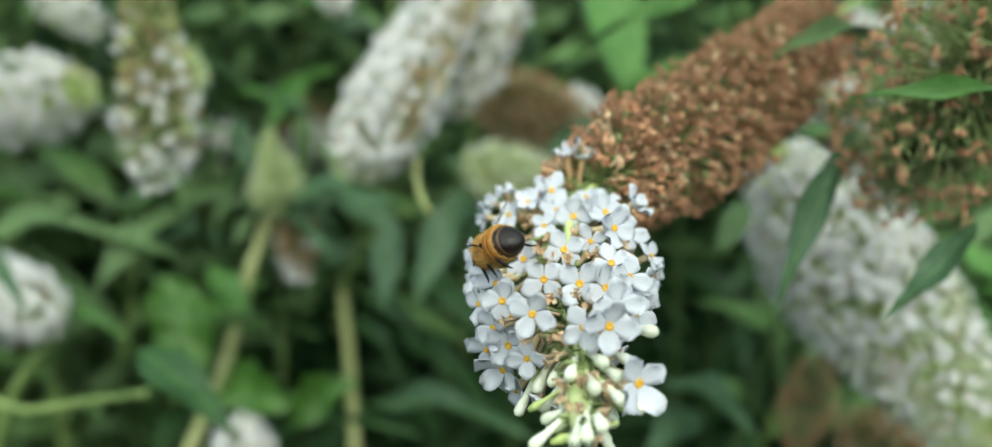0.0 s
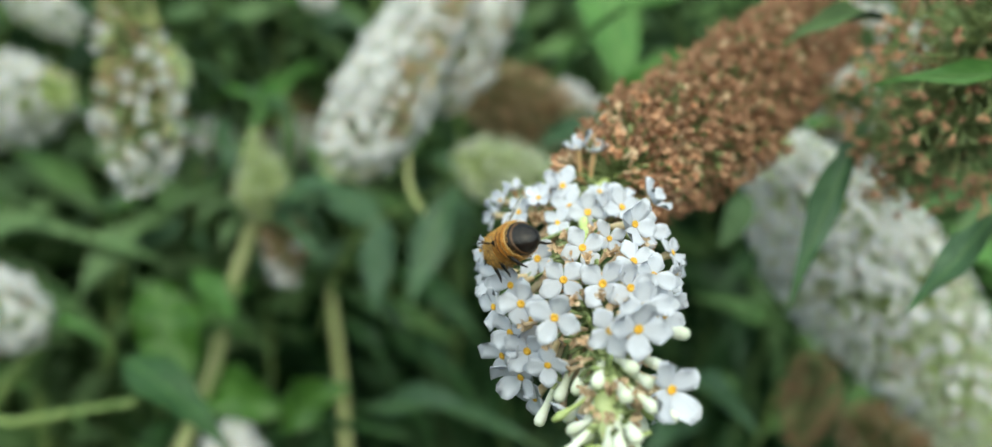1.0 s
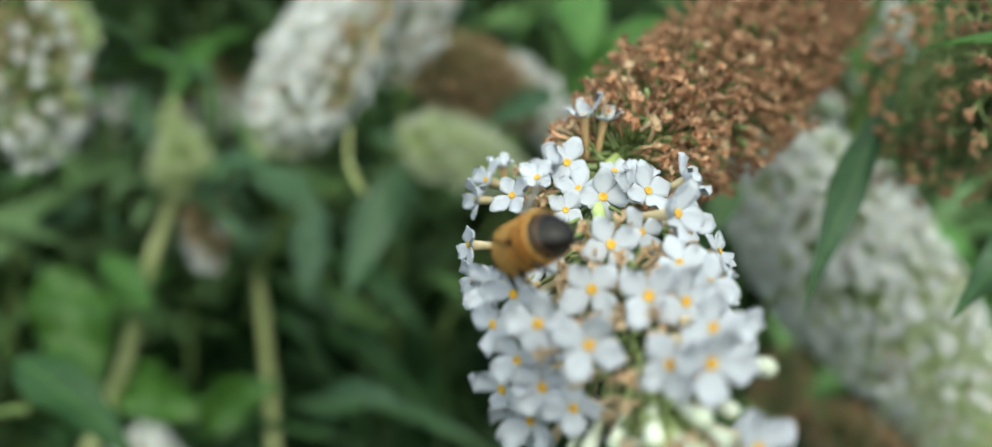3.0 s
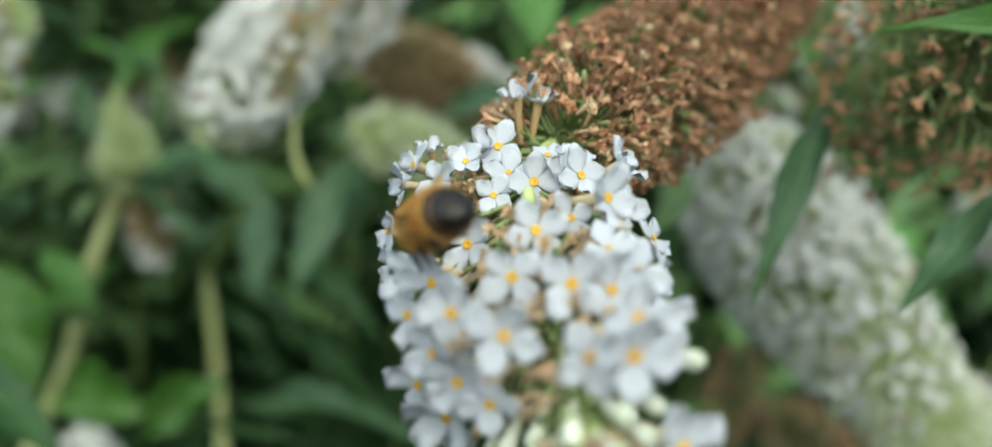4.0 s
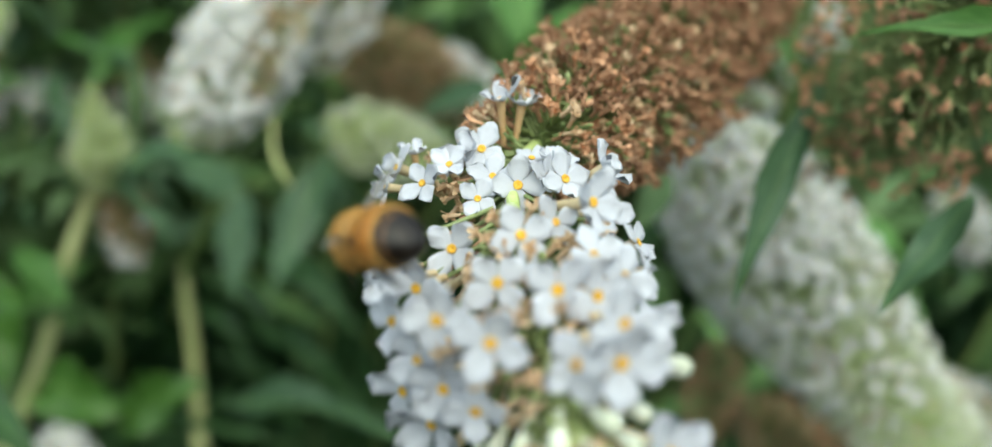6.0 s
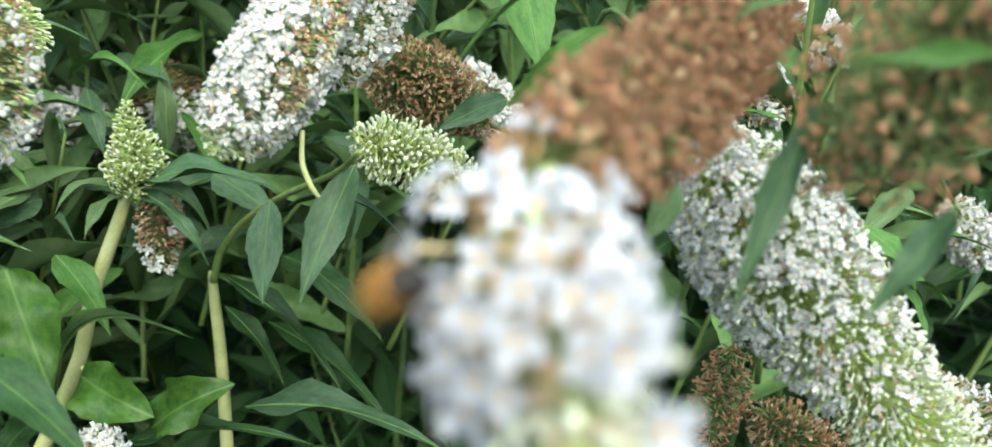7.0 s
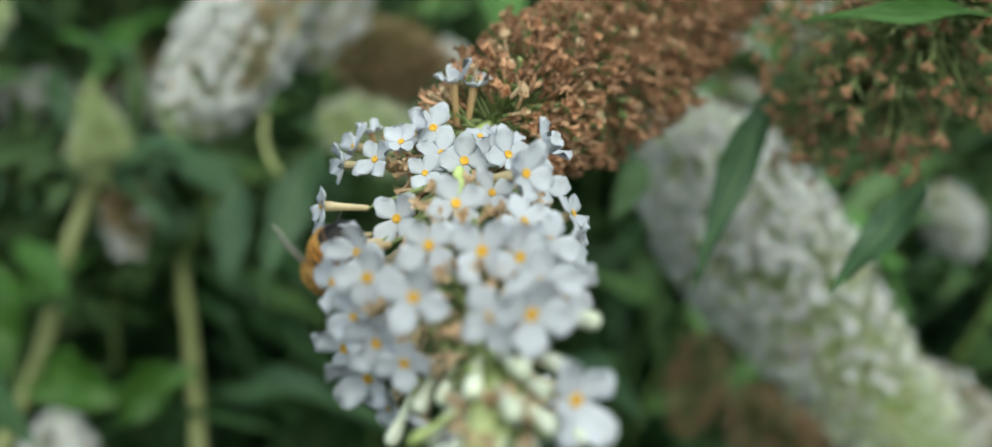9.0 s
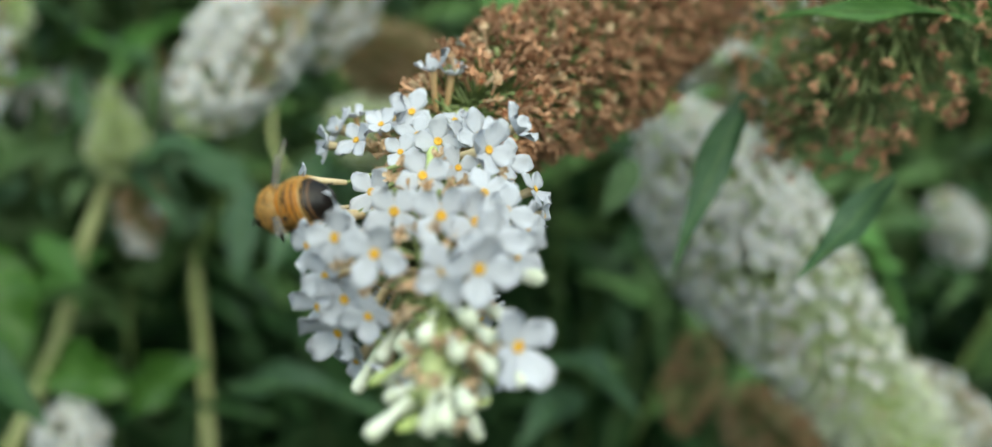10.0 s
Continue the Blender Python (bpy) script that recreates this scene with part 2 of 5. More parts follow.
# ---- floret, bud and leaf meshes ----
def floret_bm(seed, lobes=4, spread=0.0046, cup=0.25, fine=True, tube=0.0085, eye=True):
    """A trumpet floret: narrow tube and four rounded lobes with a wavy rim; the mouth is the origin, z points out."""
    r = random.Random(seed)
    bm = bmesh.new()
    k = 6 if fine else 4
    a = ring(bm, Vector((0, 0, -tube)), Vector((1, 0, 0)), Vector((0, 1, 0)), 0.0006, k)
    b = ring(bm, Vector((0, 0, -tube * 0.4)), Vector((1, 0, 0)), Vector((0, 1, 0)), 0.0008, k)
    c = ring(bm, Vector((0, 0, 0)), Vector((1, 0, 0)), Vector((0, 1, 0)), 0.0011, k)
    bridge(bm, a, b, 1)
    bridge(bm, b, c, 1)
    nu, nv = (5, 5) if fine else (3, 3)
    for q in range(lobes):
        th = 2 * math.pi * (q + r.uniform(-0.07, 0.07)) / lobes
        ln = spread * r.uniform(0.88, 1.1)
        wd = spread * r.uniform(0.36, 0.42)
        lift = cup * r.uniform(0.2, 1.5) + r.uniform(-0.15, 0.15)
        wob = r.uniform(0, 6)
        sides = []
        for under in (0, 1):
            grid = []
            for i in range(nu):
                u = i / (nu - 1)
                rad = 0.00055 + (ln - 0.00055) * u
                half = wd * math.sqrt(max(0.10, 1 - ((u - 0.66) / 0.62) ** 2))
                row = []
                for j in range(nv):
                    v = 2 * j / (nv - 1) - 1
                    rr = rad - 0.35 * ln * v * v * u * u
                    z = lift * (rad - 0.00055) * (0.4 + u) + 0.0004 * v * v * u + 0.00022 * math.sin(wob + 5 * v + 4 * u) * u - 0.00022 * under
                    s = half * v
                    row.append(bm.verts.new((math.cos(th) * rr - math.sin(th) * s, math.sin(th) * rr + math.cos(th) * s, z)))
                grid.append(row)
            for i in range(nu - 1):
                for j in range(nv - 1):
                    f = (grid[i][j], grid[i + 1][j], grid[i + 1][j + 1], grid[i][j + 1])
                    bm.faces.new(f[::-1] if under else f)
            sides.append(grid)
        t, d = sides
        rim = [(i, 0) for i in range(nu)] + [(nu - 1, j) for j in range(1, nv)] + [(i, nv - 1) for i in range(nu - 2, -1, -1)]
        for (i, j), (i2, j2) in zip(rim, rim[1:]):
            bm.faces.new((t[i][j], d[i][j], d[i2][j2], t[i2][j2]))
    if eye:
        eye_into(bm, 2, 0.0005, 5)
    return bm


def eye_into(bm, mat, r, k):
    lo = ring(bm, Vector((0, 0, -0.0001)), Vector((1, 0, 0)), Vector((0, 1, 0)), r * 0.35, k)
    hi = ring(bm, Vector((0, 0, 0.0004)), Vector((1, 0, 0)), Vector((0, 1, 0)), r, k)
    out = ring(bm, Vector((0, 0, 0.0002)), Vector((1, 0, 0)), Vector((0, 1, 0)), r * 1.35, k)
    bridge(bm, hi, lo, mat)
    bridge(bm, out, hi, mat)
    bm.faces.new(lo).material_index = mat


def bud_bm(length=0.008, tip=0.0014, fine=True, thick=0.0):
    """A closed bud: thin tube swelling to a blunt, four-ribbed knob at the origin's height."""
    bm = bmesh.new()
    prof = [(-1, 0.4), (-0.85, 0.5), (-0.32, 0.52), (-0.16, 0.72), (-0.05, 1.0), (0.06, 0.95), (0.13, 0.5)]
    if thick:
        prof = [(-1, thick), (-0.7, thick), (-0.3, thick * 1.05), (-0.17, 0.85), (-0.05, 1.0), (0.06, 0.95), (0.13, 0.5)]
    if not fine:
        prof = [(-1, 0.35), (-0.25, 0.5), (0.0, 1.0), (0.18, 0.5)]
    k = 8 if fine else 5
    last = None
    for z, w in prof:
        r = ring(bm, Vector((0, 0, z * length)), Vector((1, 0, 0)), Vector((0, 1, 0)), w * tip, k)
        if last:
            bridge(bm, last, r, 1 if z < -0.4 else 0)
        last = r
    bm.faces.new(last)
    return bm


def stick_bm(length, tip):
    """A young bud: a thin green tube with a small pale club at its end."""
    bm = bmesh.new()
    last = None
    for z, w in ((-1, 0.38), (-0.35, 0.46), (-0.16, 0.52), (-0.03, 1.0), (0.07, 0.85), (0.12, 0.35)):
        r = ring(bm, Vector((0, 0, z * length)), Vector((1, 0, 0)), Vector((0, 1, 0)), w * tip, 5)
        if last:
            bridge(bm, last, r, 1 if z < -0.1 else 0)
        last = r
    bm.faces.new(last)
    return bm


def cluster_bm(seed, n=4):
    """A few withered florets of one branchlet, huddled together and turned every way."""
    r = random.Random(seed)
    bm = bmesh.new()
    for i in range(n):
        one = spent_bm(seed * 10 + i)
        d = Vector((r.uniform(-1, 1), r.uniform(-1, 1), r.uniform(0.0, 1))).normalized()
        m = aim(d * r.uniform(0.0014, 0.0030) + Vector((0, 0, -0.001)), d + Vector((0, 0, 0.35)), r.uniform(0, 6.28), r.uniform(0.6, 0.9))
        one.transform(m)
        me = bpy.data.meshes.new("one")
        one.to_mesh(me)
        one.free()
        bm.from_mesh(me)
        bpy.data.meshes.remove(me)
    return bm


def spent_bm(seed, fine=True):
    """A withered floret: a bent dry tube, a split calyx and four curled, shrunken lobes."""
    r = random.Random(seed)
    bm = bmesh.new()
    bend = Vector((r.uniform(-1, 1), r.uniform(-1, 1), 0)) * 0.0007
    pts = [Vector((0, 0, -0.0036)), Vector((0, 0, -0.0016)) + bend * 0.4, bend]
    rod(bm, pts, [0.00045, 0.0005, 0.00085], 5, 0, False)
    for q in range(4):
        th = math.pi / 2 * q + r.uniform(-0.35, 0.35)
        ln, wd, curl = r.uniform(0.0009, 0.0016), r.uniform(0.0005, 0.0009), r.uniform(-0.6, 2.6)
        base = bend + Vector((math.cos(th), math.sin(th), 0)) * 0.0007
        side = Vector((-math.sin(th), math.cos(th), r.uniform(-0.4, 0.4)))
        rows = []
        at, way = base, 0.9 if curl < 0.8 else 0.2
        for i in range(4):
            w = wd * (0.8, 1.1, 0.9, 0.4)[i]
            rows.append([bm.verts.new(at - side * w), bm.verts.new(at + Vector((0, 0, -0.0003))), bm.verts.new(at + side * w)])
            at = at + (Vector((math.cos(th), math.sin(th), 0)) * math.cos(way) + Vector((0, 0, 1)) * math.sin(way)) * ln / 3
            way += curl * 0.6
        for i in range(3):
            for j in range(2):
                bm.faces.new((rows[i][j], rows[i + 1][j], rows[i + 1][j + 1], rows[i][j + 1]))
    if fine:
        k = 5
        a = ring(bm, Vector((0, 0, -0.0062)), Vector((1, 0, 0)), Vector((0, 1, 0)), 0.0003, k)
        b = ring(bm, Vector((0, 0, -0.0034)), Vector((1, 0, 0)), Vector((0, 1, 0)), 0.0007, k)
        bridge(bm, a, b, 1)
    return bm


def leaf_bm(bulge, fold, wave, seed, shape=0.38):
    """A blade of unit length and width along +y with a bowed line, a folded midrib, a toothed wavy edge and real thickness."""
    r = random.Random(seed)
    bm = bmesh.new()
    nu, nv = 17, 5
    ph = r.uniform(0, 6)
    twist = r.uniform(-0.14, 0.14)
    sides = []
    for under in (0, 1):
        grid = []
        for i in range(nu):
            u = i / (nu - 1)
            half = 0.5 * (u / shape) ** 0.75 * ((1 - u) / (1 - shape)) ** (0.75 * (1 - shape) / shape) * (1 if 0 < i < nu - 1 else 0) + 0.012 * (1 - u)
            half *= 1 + 0.05 * math.sin(u * 40 + ph)
            row = []
            for j in range(nv):
                v = 2 * j / (nv - 1) - 1
                x = half * v
                z = bulge * 4 * u * (1 - u) * (0.7 + 0.6 * u) + 0.3 * fold * abs(v) * half + 0.6 * wave * math.sin(ph + 11 * u + 2 * v) * abs(v) * half + twist * x * u
                row.append(bm.verts.new((x, u, z - 0.0035 * under)))
            grid.append(row)
        for i in range(nu - 1):
            for j in range(nv - 1):
                f = (grid[i][j], grid[i][j + 1], grid[i + 1][j + 1], grid[i + 1][j])
                for tri in ((f[0], f[1], f[2]), (f[0], f[2], f[3])):
                    g = bm.faces.new(tri[::-1] if under else tri)
                    g.material_index = under
        sides.append(grid)
    t, d = sides
    rim = [(i, 0) for i in range(nu)] + [(nu - 1, j) for j in range(1, nv)] + [(i, nv - 1) for i in range(nu - 2, -1, -1)]
    for (i, j), (i2, j2) in zip(rim, rim[1:]):
        bm.faces.new([bm.verts.new(w.co) for w in (t[i][j], d[i][j], d[i2][j2], t[i2][j2])])
    return bm


FLORETS = [mesh_from("floret", floret_bm(s, cup=c, eye=False), [M_PETAL, M_TUBE]) for s, c in ((1, 0.05), (2, 0.15), (3, 0.3), (4, 0.1), (5, 0.35), (6, 0.2))]
_e = bmesh.new()
eye_into(_e, 0, 0.00052, 8)
EYE_MESH = mesh_from("eye", _e, M_EYE)
SMALL = [mesh_from("small_floret", floret_bm(s, cup=c, fine=False), [M_FARPETAL, M_BUD, M_EYE]) for s, c in ((11, 0.1), (12, 0.3), (13, 0.5), (14, 0.2))]
TRUMPETS = [mesh_from("trumpet_floret", floret_bm(s, spread=0.0042, cup=0.85, tube=0.0100, eye=False), [M_PETAL, M_TANTUBE]) for s in (7, 8)]
BUDS = [mesh_from("bud", bud_bm(a, b), [M_BUD, M_CALYX]) for a, b in ((0.0085, 0.0011), (0.007, 0.0009), (0.0095, 0.0012))]
STALKBUDS = [mesh_from("stalked_bud", bud_bm(a, b, True, 0.62), [M_BUD, M_BUDSTALK]) for a, b in ((0.0100, 0.00135), (0.0085, 0.0013), (0.0110, 0.00145))]
STICKS = [mesh_from("stick_bud", stick_bm(a, b), [M_PALEBUD, M_GREENBUD]) for a, b in ((0.0105, 0.00105), (0.0085, 0.00095), (0.0095, 0.0012))]
KNOBS = [mesh_from("knob_bud", bud_bm(a, b, False), [M_BUD, M_GREENBUD]) for a, b in ((0.0065, 0.0016), (0.0055, 0.0013))]
GREENBUDS = [mesh_from("green_bud", bud_bm(a, b, False), [M_GREENBUD, M_GREENBUD]) for a, b in ((0.009, 0.0009), (0.007, 0.0008))]
PODS = [mesh_from("seed_pod", bud_bm(a, b, False), [M_POD, M_CALYX]) for a, b in ((0.0052, 0.0007), (0.0060, 0.0006))]
FADED = [mesh_from("faded_floret", spent_bm(s), [M_TAN, M_CALYX]) for s in range(41, 45)]
SPENT = [mesh_from("spent_floret", spent_bm(s), [M_BROWN, M_CALYX]) for s in range(21, 27)]
CLUSTERS = [mesh_from("spent_cluster", cluster_bm(s, n), [M_BROWN, M_CALYX]) for s, n in ((51, 4), (52, 5), (53, 3), (54, 4), (55, 5), (56, 4))]
LEAVES = {}
# the deep kind has shade, the light kind sky light, in its colour
for kind, mats in (("leaf", [M_LEAF, M_UNDER]), ("fresh", [M_FRESH, M_UNDER]), ("pale", [M_UNDER, M_LEAF]), ("deep", [M_SHADED, M_UNDER]), ("light", [M_SKYLIT, M_SKYLITUNDER])):
    LEAVES[kind] = [mesh_from("leaf", leaf_bm(b, f, w, s), mats) for b, f, w, s in ((0.05, 0.25, 0.12, 1), (0.14, 0.35, 0.15, 2), (0.22, 0.2, 0.2, 3), (-0.06, 0.3, 0.2, 4), (0.32, 0.4, 0.1, 5))]
ROUND = mesh_from("leaf", leaf_bm(0.16, 0.9, 0.45, 9, 0.48), [M_GLOSSY, M_UNDER])
BROAD = mesh_from("leaf", leaf_bm(0.08, 0.5, 0.5, 10, 0.42), [M_GLOSSY, M_UNDER])


def rib_bm(bulge):
    """The raised midrib of a blade, in the blade's own space."""
    bm = bmesh.new()
    rows = []
    for i in range(13):
        u = i / 12 * 0.97
        z = bulge * 4 * u * (1 - u) * (0.7 + 0.6 * u)
        w = 0.02 * (1.15 - u)
        rows.append([bm.verts.new((-w, u, z - 0.004)), bm.verts.new((0, u, z + 0.012)), bm.verts.new((w, u, z - 0.004)), bm.verts.new((0, u, z - 0.012))])
    for a, b in zip(rows, rows[1:]):
        bridge(bm, a, b)
    bm.faces.new(rows[0][::-1])
    bm.faces.new(rows[-1])
    return bm


RIBS = [mesh_from("midrib", rib_bm(b), M_RIB) for b in (0.05, 0.14, 0.22, -0.06, 0.32)]


# ---- ground ----
def ground():
    bm = bmesh.new()
    n = 40
    xs = [math.copysign(abs(i / n) ** 3 * 400, i) for i in range(-n, n + 1)]
    v = [[bm.verts.new((x, y, noise.noise(Vector((x * 3, y * 3, 0))) * 0.03)) for y in xs] for x in xs]
    for i in range(2 * n):
        for j in range(2 * n):
            bm.faces.new((v[i][j], v[i + 1][j], v[i + 1][j + 1], v[i][j + 1]))
    tagged(new("ground", mesh_from("ground", bm, M_SOIL)), "dark bare garden soil under the shrub", "ground", kind="structure")


ground()


# ---- flower panicles ----
def stalk(parent, pts, radii, mat=None, name="stem", label="", k=8):
    c = spline([(*p, r) for p, r in zip(pts, radii)], 6 * len(pts))
    bm = bmesh.new()
    rod(bm, [q[:3] for q in c], [q[3] for q in c], k)
    return part(name, bm, mat or M_TWIG, parent, label)


LIBRARY = {"white": (FLORETS, "floret"), "small": (SMALL, "floret"), "bud": (BUDS, "bud"), "green": (GREENBUDS, "bud"), "spent": (SPENT, "spent_floret"), "faded": (FADED, "faded_floret"), "pod": (PODS, "seed_pod"), "knob": (KNOBS, "bud"), "trumpet": (TRUMPETS, "floret"), "stalkbud": (STALKBUDS, "bud"), "stick": (STICKS, "bud"), "cluster": (CLUSTERS, "spent_floret")}


def joined(name, items, parent):
    """The rest of a spike's florets in one mesh; items are (mesh, pose)."""
    mats, vs, fs, ix, n = [], [], [], [], 0
    for me, m in items:
        co = np.empty(len(me.vertices) * 3)
        me.vertices.foreach_get("co", co)
        a = np.array(m)
        vs.append(co.reshape(-1, 3) @ a[:3, :3].T + a[:3, 3])
        for p in me.polygons:
            fs.append([n + v for v in p.vertices])
            mt = me.materials[p.material_index]
            if mt not in mats:
                mats.append(mt)
            ix.append(mats.index(mt))
        n += len(me.vertices)
    me = bpy.data.meshes.new(name)
    me.from_pydata(np.vstack(vs).tolist(), [], fs)
    me.polygons.foreach_set("material_index", ix)
    me.polygons.foreach_set("use_smooth", [True] * len(fs))
    for mt in mats:
        me.materials.append(mt)
    ob = new(name, me)
    ob.parent = parent
    return tagged(ob, kind="stuff")


def panicle(name, label, axis, count, mix, seed, group="", category="flower", scale=1.0, gap=0.0, lean=0.3, stem_r=0.0016, anchors=(), stem_mat=None, rough=0.28, single=300, clear=(), held=False, twig_mat=None, front=False, band=None):
    """A spike of florets round a curved axis of (x, y, z, radius) from base to tip. mix(u, r) names the sort of floret at u along it.
    anchors: florets that stand at places of their own, as (place, sort, size, way). front: the lit side past the middle carries those alone.
    band: a side of the spike, how wide, and the sorts that have taken it over."""
    r = random.Random(seed)
    o = Vector(axis[0][:3])
    top = thing(name, label, category, group, o)
    c = spline(axis, 60)
    loc = c[:, :3] - np.array(o)
    bm = bmesh.new()
    rod(bm, [Vector(p) for p in loc], [stem_r * (1.0 - 0.6 * i / 59) for i in range(60)], 7)
    part("axis", bm, stem_mat or M_TWIG, top)
    seg = np.linalg.norm(np.diff(loc, axis=0), axis=1)
    weight = np.concatenate([[0], np.cumsum(seg * (c[1:, 3] + 0.004))])
    weight /= weight[-1]
    twigs = bmesh.new()
    found, taken = [], {}
    cell = max(gap, 0.002)

    def free(q, g):
        k = [int(math.floor(v / cell)) for v in q]
        for dx in (-1, 0, 1):
            for dy in (-1, 0, 1):
                for dz in (-1, 0, 1):
                    for w in taken.get((k[0] + dx, k[1] + dy, k[2] + dz), ()):
                        if (w - q).length < g:
                            return False
        return True

    def add(q, p, t, sort, s, way=None):
        taken.setdefault(tuple(int(math.floor(v / cell)) for v in q), []).append(q)
        out = (q - p).normalized()
        d = (out + t * lean + Vector((r.uniform(-1, 1), r.uniform(-1, 1), r.uniform(-1, 1))) * rough).normalized()
        if sort in ("white", "small"):
            # open florets turn a little to the light
            d = (d + Vector((0, -0.3, 0.12))).normalized()
        if way:
            d = Vector(way).normalized()
        found.append((q, sort, aim(q, d, r.uniform(0, 6.28), s), r.random()))
        thin = 0.75 if mix is loose else 2.0 if sort == "stalkbud" else 1.0
        rod(twigs, [p.lerp(q, 0.15) - t * 0.004, q - d * 0.0085 * s], [0.0006 * thin, 0.0004 * thin], 3, 0, False)

    def tangent(k):
        return Vector(loc[min(k + 2, 59)] - loc[max(k - 1, 0)]).normalized()

    for place, sort, s, *way in anchors:
        q = Vector(place) - o
        k = int(np.argmin(np.linalg.norm(loc - np.array(q), axis=1)))
        k = max(0, k - (5 if sort == "stalkbud" else 2))
        if sort == "stalkbud":
            way = [q - Vector(loc[k])]
        add(q, Vector(loc[k]), tangent(k), sort, s * scale if sort == "white" else s, *way)
    for i in range(count):
        u = float(np.interp(r.random(), weight, np.linspace(0, 1, 60)))
        phi = r.uniform(0, 2 * math.pi)
        f = u * 59
        k = min(int(f), 58)
        p = Vector(loc[k] * (1 - (f - k)) + loc[k + 1] * (f - k))
        rad = c[k, 3] * (1 - (f - k)) + c[k + 1, 3] * (f - k)
        t = tangent(k)
        x, y = across(t)
        sort = mix(u, r)
        rad *= r.uniform(0.45, 1.15) if mix is loose else r.uniform(0.55, 1.14) if sort in ("spent", "cluster") else r.uniform(0.72, 1.22) if sort == "stick" else r.uniform(0.84, 1.10)
        side = x * math.cos(phi) + y * math.sin(phi)
        if front and u > 0.47 and side.y < 0.25:
            sort = "none" if u < 0.64 else r.choice(("pod", "faded", "none", "none", "none"))
            rad *= 0.5
        if band and side.dot(Vector(band[0]).normalized()) > band[1] and u < band[3]:
            sort = r.choice(band[2])
        if sort in ("spent", "cluster") and (mix is main_mix or mix is loose):
            # withered florets stand in clumps with green pods between them
            clump = noise.noise((p + side * rad) * 150.0) + 0.5 * noise.noise((p + side * rad) * 60.0)
            rad *= 1 + 0.28 * clump
            if clump < (-0.08 if mix is main_mix else -0.05):
                sort = "pod" if r.random() < 0.5 else "none"
        if sort == "none":
            continue
        if sort == "pod":
            rad *= 0.84
        q = p + side * rad
        if any((q + o - Vector(w)).length < e for w, e in clear):
            continue
        if free(q, gap * ((0.56 if u < 0.8 else 0.6) * (0.85 if front else 1.0) if sort in ("spent", "faded", "pod", "bud", "green") else (0.68 if front else 0.85) if sort == "cluster" else 1.0)):
            add(q, p, t, sort, scale * r.uniform(0.85, 1.12) * (0.76 if front and sort in ("spent", "cluster", "faded", "pod") else 1.0))
    found.sort(key=lambda w: w[0].y)
    made, rest = {}, {}
    for q, sort, m, pick in found:
        lib, nm = LIBRARY[sort]
        me = lib[int(pick * len(lib))]
        made[nm] = made.get(nm, 0) + 1
        if made[nm] <= (single if nm not in ("seed_pod", "faded_floret") else 60):
            ob = piece(nm, me, top, m)
            if sort in ("white", "trumpet"):
                piece("eye", EYE_MESH, ob, Matrix())
        else:
            rest.setdefault(nm, []).append((me, m))
    for nm, items in rest.items():
        joined(nm + "_mass", items, top)
    if held:
        # the shoot that carries the spike, down to the ground
        b, t = Vector(loc[0]), tangent(0)
        pts = [b, b - t * 0.04 + Vector((0, 0.02, 0)), b - t * 0.06 + Vector((0, 0.12, -0.05)), Vector((b.x, 0.35, -0.5 * o.z)), Vector((b.x, 0.4, -o.z))]
        stalk(top, pts, [stem_r, stem_r * 1.1, stem_r * 1.5, stem_r * 2.5, stem_r * 3], M_SHOOT, "stalk", k=6)
    tagged(part("branchlet_mass", twigs, twig_mat or M_CALYX, top), kind="stuff")
    return top


def loose(u, r):
    return "cluster" if r.random() < 0.8 else "pod"


def main_mix(u, r):
    if u < 0.46:
        return "cluster" if r.random() < 0.5 else "spent" if r.random() < 0.95 else "faded"
    if u < 0.52:
        return r.choice(("spent", "spent", "faded"))
    if u < 0.60:
        return r.choice(("white", "white", "faded", "faded", "spent"))
    if u < 0.87:
        return "white" if r.random() < (0.78 if u < 0.67 else 0.96) else "faded"
    if r.random() < 0.25 and u < 0.93:
        return "white"
    return r.choice(("bud", "bud", "bud", "green"))


MAIN = [
    (0.1424, 0.4200, 1.1978, 0.0160),
    (0.0991, 0.3600, 1.1778, 0.0190),
    (0.0703, 0.3250, 1.1635, 0.0205),
    (0.0429, 0.2880, 1.1573, 0.0175),
    (0.0231, 0.2560, 1.1520, 0.0120),
    (0.0185, 0.2290, 1.1436, 0.0180),
    (0.0180, 0.2010, 1.1342, 0.0173),
    (0.0187, 0.1830, 1.1276, 0.0120),
    (0.0178, 0.1720, 1.1199, 0.0060),
]
